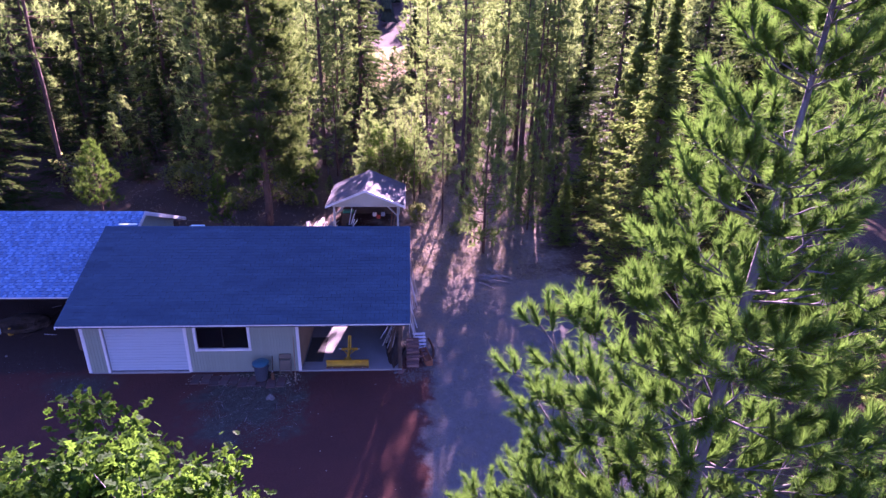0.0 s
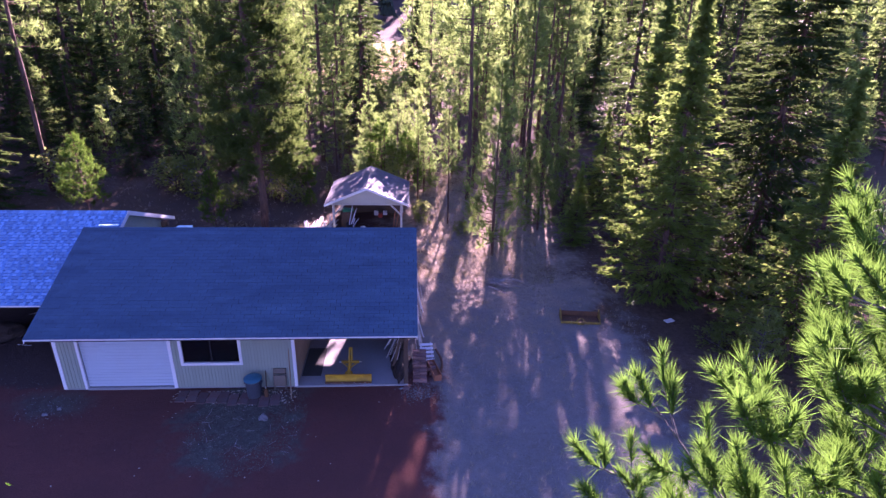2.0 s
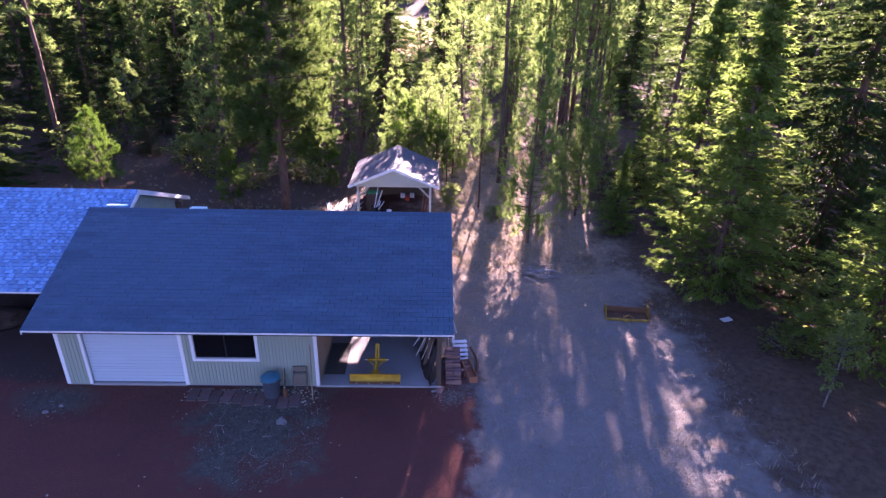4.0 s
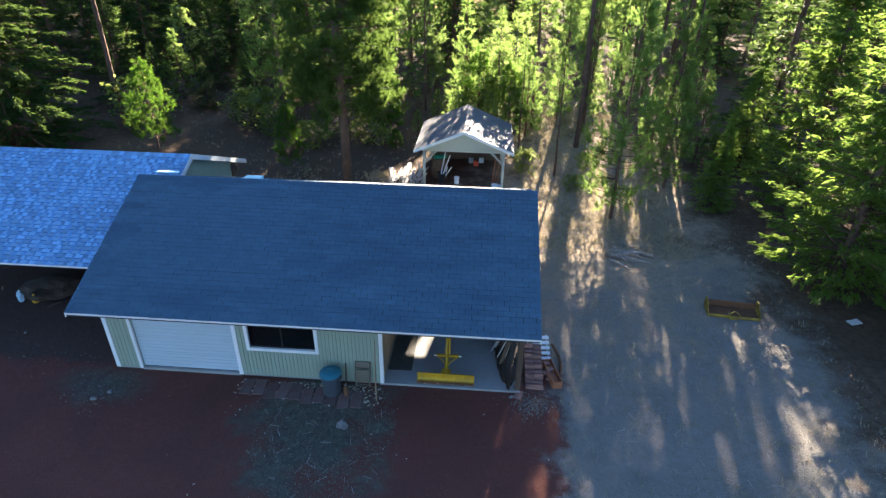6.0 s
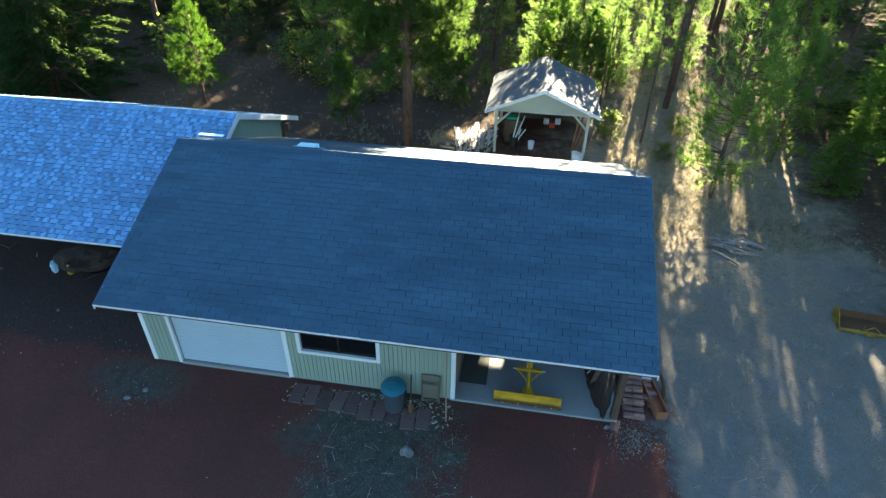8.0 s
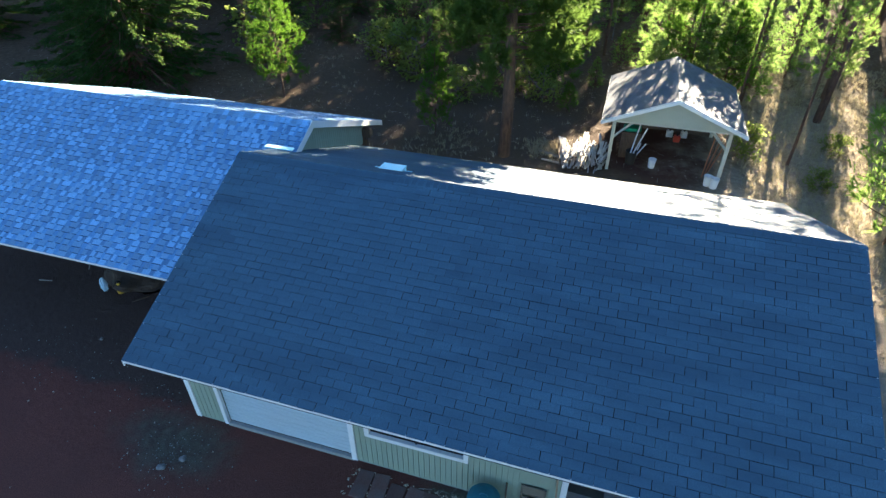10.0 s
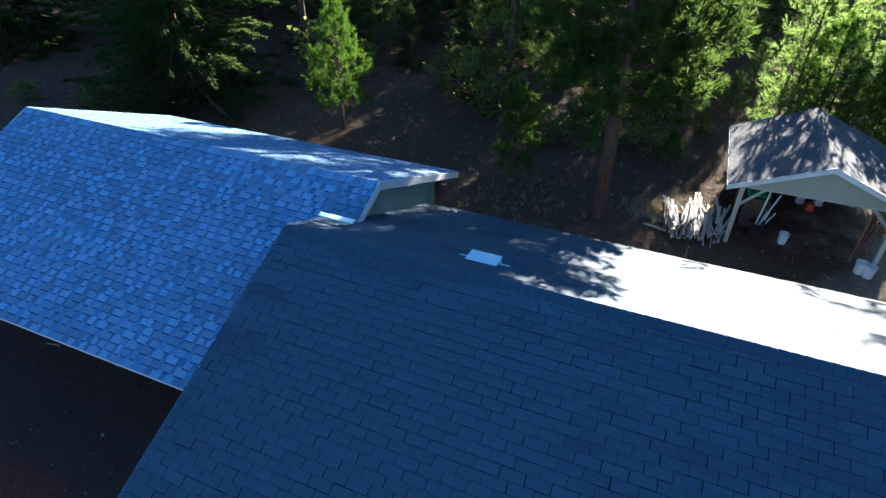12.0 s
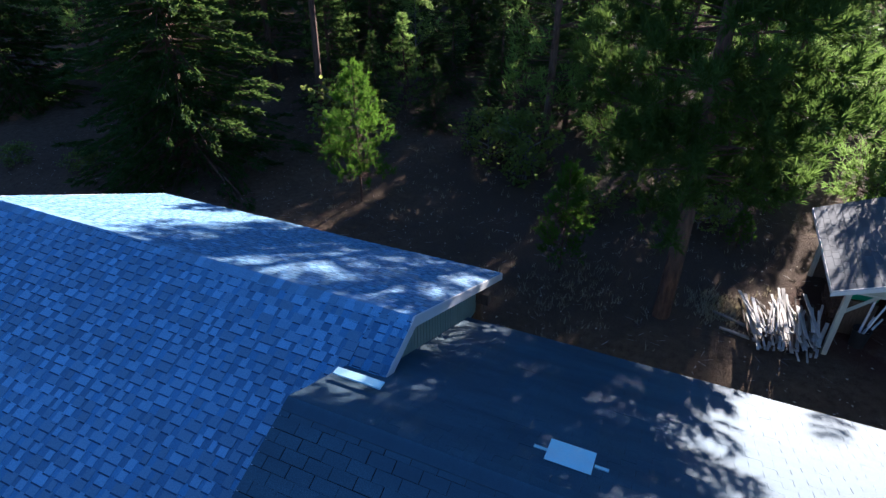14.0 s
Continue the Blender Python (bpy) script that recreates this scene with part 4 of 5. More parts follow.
# the same kinds with coarser sprays, for the deep wood
deep_pine = pine("pine_tree", "dark pine deep in the wood", 61, 18.0, 1.4, 3.3, 24, 6, 6, 7, 0.62, 0.10, group=WOOD)
stand(deep_pine, -14.0, 33.0)
deep_fir = fir("fir_tree", "dark fir deep in the wood", 63, 18.0, 0.8, 3.3, 28, 7, 8, 6, 0.55, 0.11, group=WOOD, droop=0.2)
stand(deep_fir, 40.0, 33.0)
deep_bushy = pine("pine_tree", "bushy pine deep in the wood", 65, 10.0, 0.5, 2.7, 18, 6, 6, 7, 0.55, 0.10, group=WOOD)
stand(deep_bushy, -9.0, 48.0)

def sun_cap(x, y, r):
    """How tall a tree may be for the low sun to come over it onto the roofs, the shed, the yard and the young pine."""
    lane = x - 0.185 * (y - 6)
    top = 27.0
    if 2.8 < lane < 11.8:
        top = (0.6 + 0.31 * (y - 18)) if r.random() < 0.97 else (0.5 + 0.31 * (y - 6))
    elif 11.8 <= lane < 17.6 and r.random() < 0.85:
        top = 0.8 + 0.31 * (y - 12)
    elif 17.6 <= lane < 22.5:
        top = 1.2 + 0.31 * (y - 6.5)
    elif -10.5 < lane < -4.6 and r.random() < 0.8:
        top = 0.8 + 0.31 * (y - 13.5)
    elif r.random() < 0.3 and not -5.0 <= lane <= 2.6:
        top = 3.0 + 0.31 * (y - 10)
    view = (x - 11.2) / (y + 17)
    if -0.075 < view < -0.010:
        top = min(top, 11.0 - 0.075 * (y + 17))
    return max(top, 2.0)


# trees placed one by one, some only to cast shade: kind, x, y, size, width
YARD_EDGE = [
    (pine_young, 0.75, 13.4, 0.75, 0.9), (pine_gaunt, 12.35, 21.2, 0.70, 0.9), (pine_gaunt, 13.2, 15.4, 0.42, 0.9), (pine_bushy, 15.25, 11.2, 1.75, 0.72),
    (pine_bushy, 18.3, 14.6, 0.95, 1.0), (fir_slim, 23.4, 17.0, 0.95, 1.2), (cedar, 24.6, 1.2, 0.8, 1.0), (cedar, 23.0, 12.2, 1.0, 0.9), (fir_big, 26.5, 7.5, 1.0, 1.0),
    (cedar, 28.5, -3.0, 0.95, 1.0), (aspen, 22.3, -0.6, 0.62, 0.8), (pine_bushy, 3.8, 20.2, 0.85, 1.0), (pine_bushy, 10.2, 20.4, 0.78, 0.95),
]
WOOD_EDGE = [
    (pine_young, 4.4, 17.8, 1.1, 1.0), (pine_bushy, 2.2, 21.5, 0.9, 1.0), (pine_young, 10.9, 18.5, 0.9, 1.0), (pine_gaunt, -18.2, 28.8, 1.05, 1.1), (pine_gaunt, -10.3, 18.4, 1.0, 1.0),
    (fir_big, -20.5, 20.5, 0.9, 1.0), (fir_slim, -22.0, 27.0, 1.0, 1.2), (fir_big, -27.5, 17.0, 1.0, 1.0), (aspen, -2.9, 22.6, 0.25, 1.0), (aspen, -9.4, 25.0, 0.9, 1.0),
    (pine_bushy, -8.6, 22.2, 0.75, 1.0), (pine_tall, -1.5, 19.6, 0.85, 0.9), (shrub, -1.8, 18.5, 1.2, 1.0), (shrub, 0.6, 16.9, 0.7, 1.2),
]
UNDERWOOD = [
    (shrub, -3.6, 19.4, 1.0, 1.2), (shrub, 11.6, 14.9, 0.6, 1.0), (shrub, 13.9, 13.8, 0.4, 1.0), (shrub, -8.8, 18.2, 1.3, 1.1), (shrub, 2.6, 18.6, 1.5, 0.9),
    (shrub, 14.8, 16.6, 0.4, 1.1), (shrub, -17.0, 12.6, 0.45, 1.6), (shrub, -20.2, 12.0, 0.4, 1.6), (shrub, 24.5, 4.0, 0.9, 1.4), (shrub, 22.7, 2.2, 0.5, 1.6),
    (aspen, 6.3, 24.6, 0.6, 1.0), (aspen, 13.6, 26.0, 0.7, 1.0), (aspen, 3.4, 24.4, 0.8, 1.0), (aspen, 15.9, 22.0, 0.55, 1.0),
]
SUN_GAP = [
    (pine_bushy, 19.6, 19.5, 1.1, 1.0), (pine_bushy, 13.9, 22.6, 0.75, 0.9), (aspen, 9.4, 21.4, 0.68, 1.1), (pine_bushy, 11.7, 22.2, 0.70, 1.0), (pine_bushy, 17.0, 33.0, 1.1, 1.0),
    (pine_bushy, 19.4, 31.2, 1.1, 1.0), (pine_bushy, 21.4, 33.4, 1.2, 1.0), (pine_bushy, 22.4, 24.6, 0.9, 1.0), (fir_slim, -4.4, 21.4, 0.20, 2.2), (fir_slim, -6.6, 21.0, 0.18, 2.4), (fir_slim, -7.2, 24.5, 0.27, 1.9),
    (fir_slim, -5.0, 24.8, 0.28, 1.9), (pine_bushy, -10.6, 23.0, 0.55, 1.1), (fir_slim, -11.8, 21.2, 0.42, 1.5), (fir_slim, -3.0, 26.0, 0.34, 1.7),
]
LEFT_SLOPE = [
    (aspen, -8.2, 27.2, 0.55, 1.2), (fir_slim, -12.6, 26.4, 0.5, 1.4), (fir_slim, -9.4, 21.0, 0.22, 2.0), (fir_slim, -1.6, 23.2, 0.4, 1.5), (pine_bushy, 20.3, 17.0, 0.73, 1.3),
    (deep_fir, -8.6, 30.0, 0.33, 2.0), (deep_fir, -6.0, 28.6, 0.30, 2.2), (deep_fir, -4.2, 30.6, 0.34, 2.0), (deep_fir, -10.4, 27.6, 0.32, 2.0),
    (deep_fir, -2.2, 32.5, 0.4, 1.8), (deep_fir, -7.0, 33.0, 0.38, 1.9), (deep_fir, -12.0, 31.0, 0.45, 1.7), (pine_open, 4.6, 21.4, 0.7, 1.0),
]
SHED_SIDE = [
    (pine_young, 5.2, 16.6, 0.28, 1.3), (pine_bushy, 6.0, 19.3, 0.24, 1.4), (pine_bushy, 6.9, 21.6, 0.30, 1.5), (aspen, 5.4, 22.8, 0.5, 1.2), (pine_bushy, 7.7, 23.8, 0.40, 1.3),
    (aspen, 8.3, 17.9, 0.52, 1.2), (aspen, 10.3, 18.4, 0.66, 1.2), (pine_young, 9.3, 18.6, 1.05, 1.1), (pine_tall, -0.4, 29.5, 1.0, 1.0),
    (pine_gaunt, 21.9, 27.5, 1.0, 1.0), (pine_gaunt, 21.0, 25.5, 0.9, 1.0),
]
# added to block the low sun over the yard, roofs and shed
YARD_SHADE = [
    (pine_open, 15.2, 21.0, 1.0, 1.0), (pine_open, 15.6, 23.6, 0.95, 1.0), (pine_open, 17.6, 21.6, 0.9, 1.1), (pine_open, 19.2, 24.8, 1.05, 1.0), (pine_open, 16.6, 27.6, 1.1, 1.0),
    (pine_open, 18.5, 29.5, 1.0, 1.1), (pine_open, 14.6, 26.0, 0.85, 1.0), (pine_open, 20.3, 31.5, 1.1, 1.0), (pine_open, 18.6, 28.5, 1.5, 1.0), (pine_open, 20.6, 30.0, 1.5, 1.0), (pine_open, 21.4, 34.0, 1.5, 1.0), (pine_open, 16.8, 31.5, 1.45, 1.0), (pine_tall, 4.9, 25.0, 0.95, 0.9), (pine_gaunt, 6.0, 25.6, 0.8, 1.0), (pine_bushy, 11.9, 19.6, 0.9, 1.0), (pine_gaunt, 20.2, 23.2, 0.9, 1.0), (pine_gaunt, 21.3, 23.4, 0.85, 0.75), (pine_open, 21.6, 31.4, 1.4, 1.0), (pine_open, 10.3, 19.6, 0.5, 1.0), (pine_open, 9.5, 18.2, 0.42, 1.0), (pine_open, 11.5, 17.8, 0.44, 1.0), (pine_open, 8.5, 20.6, 0.52, 1.0),
    (pine_tall, 2.5, 24.4, 0.85, 0.8), (pine_open, 22.2, 30.5, 1.15, 1.0), (pine_open, 23.4, 31.8, 1.15, 1.0),
]
PLACED = YARD_SHADE + YARD_EDGE + WOOD_EDGE + UNDERWOOD + SUN_GAP + LEFT_SLOPE + SHED_SIDE
for i, (kind, x, y, size, wide) in enumerate(PLACED):
    plant(kind, x, y, (i * 67) % 360, size, wide)

# the wood behind, thinning to a meadow; kept lower where the low sun comes over it
pick = random.Random(12)
taken = [(x, y) for _, x, y, _, _ in PLACED] + [(3.5, 12.6), (-6.2, 14.5), (14.6, 18.9), (21.3, 6.0), (-13.5, 14.5)]
planted = 0
for _ in range(9000):
    if planted >= 270:
        break
    x, y = pick.uniform(-62, 75), 23 + 66 * pick.random() ** 1.4
    if abs(x - 5) > 0.95 * (y + 22) or min(math.hypot(x - a, y - b) for a, b in taken) < 2.2:
        continue
    view = (x - 11.2) / (y + 17)
    if -0.062 < view < -0.018 and 58 < y < 84:
        continue
    if 3.2 < x - 0.185 * (y - 6) < 17.6 and y < 60 and pick.random() < 0.35:
        continue
    top = sun_cap(x, y, pick)
    near_kinds = [(pine_tall, 18.0), (pine_bushy, 9.0), (fir_slim, 17.0), (pine_gaunt, 20.0), (aspen, 9.0)]
    far_kinds = [(deep_pine, 18.0), (deep_pine, 18.0), (deep_fir, 18.0), (deep_fir, 18.0), (deep_bushy, 10.0), (aspen, 9.0)]
    if x < -3:
        near_kinds = [(pine_tall, 18.0), (fir_slim, 17.0), (fir_slim, 17.0), (pine_tall, 18.0)]
        far_kinds = [(deep_fir, 18.0), (deep_fir, 18.0), (deep_pine, 18.0)]
    kind, tall = pick.choice(near_kinds if y < 31 else far_kinds)
    size = min(pick.uniform(0.75, 1.25) * (1.35 if kind in (pine_bushy, deep_bushy) else 1.0), top / tall)
    if size < 0.22:
        continue
    plant(kind, x, y, pick.uniform(0, 360), size, max(0.85, min(1.25, 0.8 / size)))
    taken.append((x, y))
    planted += 1
# trees beside and behind the start of the path, for the shade and the reflections
for i, (kind, x, y, size) in enumerate([(fir_big, 30, -14, 1.0), (pine_tall, 24, -24, 1.0), (pine_tall, -14, -22, 1.0), (fir_slim, -22, -10, 1.0), (pine_tall, 4, -34, 1.1), (fir_big, -24, 2, 1.0), (pine_tall, 16, -36, 1.0), (fir_slim, -8, -36, 1.0)]):
    plant(kind, x, y, i * 50, size)
# a few more that fill the gaps
for i, (kind, x, y, size, wide) in enumerate([(pine_open, 6.1, 22.6, 0.65, 1.0), (pine_bushy, 6.5, 27.0, 0.37, 1.4), (pine_bushy, 7.6, 29.0, 0.44, 1.4), (pine_bushy, 8.9, 26.6, 0.36, 1.4), (pine_bushy, 8.3, 32.0, 0.52, 1.3), (aspen, 9.7, 30.4, 0.48, 1.4),
        (pine_bushy, 10.7, 28.4, 0.42, 1.4), (pine_bushy, 6.1, 31.4, 0.48, 1.3), (pine_bushy, 7.3, 35.0, 0.62, 1.3), (pine_bushy, 9.7, 36.0, 0.64, 1.2), (pine_bushy, 11.6, 33.0, 0.55, 1.3), (cedar, 19.8, 12.4, 0.36, 1.0), (cedar, 22.3, 16.6, 0.5, 1.0), (pine_bushy, 18.2, 17.6, 0.75, 1.0), (pine_tall, 15.2, 20.6, 0.5, 0.55), (aspen, 11.3, 19.6, 0.66, 1.2), (aspen, 10.0, 17.6, 0.50, 1.2),
        (pine_bushy, 7.9, 47.0, 0.58, 1.2), (pine_bushy, 9.2, 50.0, 0.56, 1.3), (aspen, 8.4, 53.5, 0.5, 1.4), (pine_bushy, 10.6, 46.5, 0.66, 1.2), (pine_bushy, 9.4, 41.5, 0.7, 1.1), (pine_bushy, 10.6, 38.2, 0.66, 1.1), (pine_bushy, 12.4, 42.4, 0.72, 1.1), (aspen, 13.6, 38.8, 0.65, 1.1), (pine_bushy, 11.6, 50.5, 0.7, 1.2),
        (deep_bushy, 4.6, 88.0, 0.34, 1.8), (deep_bushy, 6.4, 87.0, 0.30, 1.9), (deep_bushy, 8.4, 88.5, 0.36, 1.8), (deep_bushy, 9.9, 87.4, 0.3, 1.8)]):
    plant(kind, x, y, 40 + i * 77, size, wide)
# one light yellow tree at the edge of the meadow
plant(aspen, 1.2, 74, 30, 0.75, 0.8)

# the far wooded hill
rng = np.random.default_rng(77)
fv, ff = [], []
for _ in range(1500):
    x, y = rng.uniform(-330, 340), rng.uniform(92, 330)
    if y < 230 and abs(x - 6 - 0.185 * (y - 90)) < 15:
        continue
    h, r0, z0 = rng.uniform(11, 21), rng.uniform(2.0, 3.4), height(x, y)
    for k in range(5):
        zb, rb, zt = z0 + h * (0.08 + k * 0.17), r0 * (1 - k * 0.18), z0 + h * min(1.0, 0.42 + k * 0.17)
        o = len(fv)
        jag = rng.uniform(0.55, 1.15, 9)
        fv += [(x + rb * jag[i] * math.cos(i * math.tau / 9 + k), y + rb * jag[i] * math.sin(i * math.tau / 9 + k), zb + rng.uniform(-0.6, 0.6)) for i in range(9)] + [(x, y, zt)]
        ff += [(o + i, o + (i + 1) % 9, o + 9) for i in range(9)]
tagged(new("far_wood", fast_mesh("far_wood", fv, ff, M["far"])), "distant conifer wood on the hillside", "woodland", kind="stuff")


# ---- things in and round the open bay ----
def rear_blade():
    """A yellow three-point rear blade standing on the slab."""
    ob = thing("rear_blade", 9.0, 0.12, 0.012, "yellow tractor rear blade standing on the concrete slab", "tractor blade")
    bm = bmesh.new()
    arc = [(-0.05 + 0.10 * math.sin(t), 0.17 - 0.17 * math.cos(t)) for t in [i * math.pi / 8 for i in range(8)]]
    prof = [(y, z) for y, z in arc] + [(y + 0.016, z) for y, z in reversed(arc)]
    part("moldboard", prism(bm, prof, -0.76, 0.76), M["yellow"], ob, "curved yellow blade")
    part("cutting_edge", boxed(-0.76, 0.76, -0.062, -0.048, 0.0, 0.07), M["rust"], ob)
    part("turntable", lathe(bmesh.new(), [(0, 0.20), (0.13, 0.20), (0.13, 0.27), (0, 0.27)], 16, pose(0, 0.16, 0)), M["yellow"], ob)
    part("boom", boxed(-0.05, 0.05, 0.02, 1.10, 0.22, 0.32, bevel=0.008), M["yellow"], ob)
    part("crossbar", boxed(-0.30, 0.30, 0.72, 0.80, 0.26, 0.34, bevel=0.008), M["yellow"], ob)
    for s in (-1, 1):
        bm = bmesh.new()
        rod(bm, (s * 0.27, 0.76, 0.30), (s * 0.03, 0.42, 0.29), 0.022, sides=6)
        part("brace", bm, M["yellow"], ob)
        bm = bmesh.new()
        rod(bm, (s * 0.30, 0.76, 0.30), (s * 0.38, 0.76, 0.30), 0.016, sides=8)
        part("pin", bm, M["steel"], ob)
        bm = bmesh.new()
        rod(bm, (s * 0.05, 0.80, 0.30), (s * 0.04, 1.02, 0.72), 0.024, sides=6)
        part("mast_arm", bm, M["yellow"], ob)
    bm = bmesh.new()
    rod(bm, (0, 1.02, 0.72), (0, 0.20, 0.30), 0.02, sides=6)
    part("stay", bm, M["yellow"], ob)
    for x in (-0.55, -0.2, 0.2, 0.55):
        part("bolt", lathe(bmesh.new(), [(0, 0), (0.014, 0), (0.012, 0.012), (0, 0.012)], 6, pose(x, -0.062, 0.035, 90)), M["steel"], ob)


rear_blade()


def box_scraper():
    """A yellow box blade with a rusted inside, lying in the yard."""
    ob = thing("box_scraper", 18.05, 4.65, height(18.05, 4.65) - 0.02, "yellow box scraper with rusty inside lying in the yard", "box scraper", turn=-6)
    part("back_plate", boxed(-0.78, 0.78, 0.24, 0.27, 0.02, 0.30), M["rust"], ob)
    part("floor_plate", boxed(-0.78, 0.78, -0.30, 0.28, 0.02, 0.05, m=pose(0, 0, 0.02, 4)), M["rust"], ob)
    for s in (-1, 1):
        bm = bmesh.new()
        pts = [(-0.36, 0.0), (0.30, 0.0), (0.30, 0.40), (0.08, 0.42), (-0.32, 0.14)]
        part("side_plate", prism(bm, pts, s * 0.79 - 0.012, s * 0.79 + 0.012), M["old_yellow"], ob, "yellow side plate with worn paint")
    part("front_bar", boxed(-0.78, 0.78, -0.36, -0.31, 0.03, 0.13, bevel=0.01), M["old_yellow"], ob)
    part("hitch_plate", boxed(-0.14, 0.14, -0.41, -0.36, 0.02, 0.15, bevel=0.01), M["old_yellow"], ob)
    for s in (-1, 1):
        bm = bmesh.new()
        rod(bm, (s * 0.18, -0.31, 0.15), (0, -0.33, 0.30), 0.018, sides=6)
        part("hitch_arm", bm, M["old_yellow"], ob)


box_scraper()

mat = thing("floor_mat", 7.72, 1.25, 0.012, "dark rubber mat lying on the concrete", "floor mat")
part("sheet", boxed(-0.32, 0.32, -0.74, 0.95, 0.0, 0.012, bevel=0.004), M["mat"], mat)


def long_tool(name, label, category, foot, head, material, end):
    ob = thing(name, *foot, label, category)
    d = Vector(head) - Vector(foot)
    bm = bmesh.new()
    rod(bm, (0, 0, 0), d, 0.017, sides=7)
    part("handle", bm, material, ob)
    if end == "shovel":
        q = d.to_track_quat("Z", "Y").to_matrix().to_4x4()
        bm = bmesh.new()
        box(bm, -0.11, 0.11, -0.012, 0.012, d.length - 0.02, d.length + 0.24, bevel=0.01)
        for v in bm.verts:
            if v.co.z > d.length + 0.18:
                v.co.x *= 0.55
            v.co.y += 0.25 * v.co.x * v.co.x
        bmesh.ops.transform(bm, matrix=q, verts=bm.verts)
        part("blade", bm, M["steel"], ob)
    elif end == "rake":
        q = d.to_track_quat("Z", "Y").to_matrix().to_4x4()
        bm = bmesh.new()
        box(bm, -0.20, 0.20, -0.012, 0.012, d.length - 0.01, d.length + 0.015)
        bmesh.ops.transform(bm, matrix=q, verts=bm.verts)
        head_bar = part("head", bm, M["rust"], ob)
        for i in range(9):
            bm = bmesh.new()
            rod(bm, (-0.19 + i * 0.0475, 0, d.length), (-0.19 + i * 0.0475, 0.07, d.length + 0.005), 0.005, 0.003, sides=5)
            bmesh.ops.transform(bm, matrix=q, verts=bm.verts)
            part("tine", bm, M["rust"], head_bar)
    return ob


TOOLS = "tools against the bay wall"
for i, (x, y, h, end, m) in enumerate([(10.2, 1.55, 1.5, "shovel", "greywood"), (10.32, 1.7, 1.55, "rake", "greywood"), (10.45, 1.5, 1.6, "shovel", "white_plastic"), (10.42, 1.95, 1.5, "", "white_plastic"), (10.5, 2.2, 1.6, "rake", "greywood"), (10.36, 1.25, 1.4, "shovel", "greywood"), (10.55, 1.05, 1.45, "", "greywood"), (10.25, 2.4, 1.5, "", "greywood"), (10.1, 2.1, 1.45, "rake", "white_plastic")]):
    tagged(long_tool("shovel" if end == "shovel" else "rake" if end == "rake" else "pole", "long-handled %s leaning in the open bay" % (end or "pole"), "garden tool", (x, y, 0.014), (10.80, y + 0.25 * math.sin(i * 2.1), h), M[m], end), group=TOOLS)
heap = thing("tarp_heap", 10.68, 0.98, 0.0, "dark brown canvas heaped against the bay wall", "tarp")
bm = bmesh.new()
bmesh.ops.create_icosphere(bm, subdivisions=4, radius=1.0)
for v in bm.verts:
    n = noise.noise(v.co * 1.6 + Vector((4, 0, 0))) * 0.35 + noise.noise(v.co * 4.0) * 0.14
    v.co = Vector((v.co.x * 0.20 * (1.4 + v.co.y), v.co.y * 1.0, max(0.012, v.co.z * (0.22 + 0.20 * max(0.0, v.co.y))))) * (1 + n * 1.1)
    v.co.z = max(0.012, v.co.z)
part("sheet", bm, M["brown_tarp"], heap)
for i in range(9):
    bm = boxed(-0.05, 0.05, -0.012, 0.012, 0, 1.5 + 0.05 * (i % 4), m=pose(0, 0, 0, 4 * math.sin(i * 2.3), 12 + 2 * math.sin(i * 1.3)))
    ob = tagged(part("board", bm, M["timber"], None), "dark old board leaning on the bay wall", "board", "dark boards in the bay")
    ob.location = (10.46 + 0.04 * (i % 3), 0.95 + 0.16 * i, 0.016)

# in front of the wall
can = thing("trash_can", 6.07, -0.42, -0.05, "dark grey trash can with a teal lid beside the wall", "trash can")
part("body", lathe(bmesh.new(), [(0, 0.0), (0.21, 0.0), (0.22, 0.03), (0.255, 0.62), (0.265, 0.64), (0.262, 0.66), (0.24, 0.66), (0.21, 0.05), (0, 0.05)], 24), M["bin"], can)
part("lid", lathe(bmesh.new(), [(0.27, 0.63), (0.285, 0.65), (0.28, 0.68), (0.2, 0.73), (0.08, 0.76), (0, 0.765)], 24), M["lid"], can, "domed teal plastic lid")
bm = bmesh.new()
for i in range(8):
    t0, t1 = math.pi * i / 8, math.pi * (i + 1) / 8
    rod(bm, (0.07 * math.cos(t0), 0, 0.755 + 0.06 * math.sin(t0)), (0.07 * math.cos(t1), 0, 0.755 + 0.06 * math.sin(t1)), 0.010, sides=5, caps=False)
part("lid_handle", bm, M["lid"], can)
for s in (-1, 1):
    part("grip", boxed(s * 0.262 - 0.02, s * 0.262 + 0.02, -0.06, 0.06, 0.50, 0.55, bevel=0.008), M["bin"], can)

chair = thing("folding_chair", 6.84, -0.16, -0.04, "tan metal folding chair folded flat against the wall", "folding chair")
lean = pose(0, 0, 0, -8)
for s in (-1, 1):
    bm = bmesh.new()
    rod(bm, lean @ Vector((s * 0.20, 0, 0)), lean @ Vector((s * 0.20, 0, 0.78)), 0.013, sides=8)
    part("leg", bm, M["tan_metal"], chair)
    bm = bmesh.new()
    rod(bm, lean @ Vector((s * 0.165, -0.03, 0.03)), lean @ Vector((s * 0.165, -0.03, 0.62)), 0.012, sides=8)
    part("leg", bm, M["tan_metal"], chair)
part("seat", boxed(-0.185, 0.185, -0.055, -0.03, 0.16, 0.55, m=lean, bevel=0.012), M["tan_metal"], chair)
part("backrest", boxed(-0.19, 0.19, -0.02, 0.012, 0.60, 0.78, m=lean, bevel=0.012), M["tan_metal"], chair)
for z in (0.08, 0.585):
    bm = bmesh.new()
    rod(bm, lean @ Vector((-0.20, -0.005, z)), lean @ Vector((0.20, -0.005, z)), 0.010, sides=6)
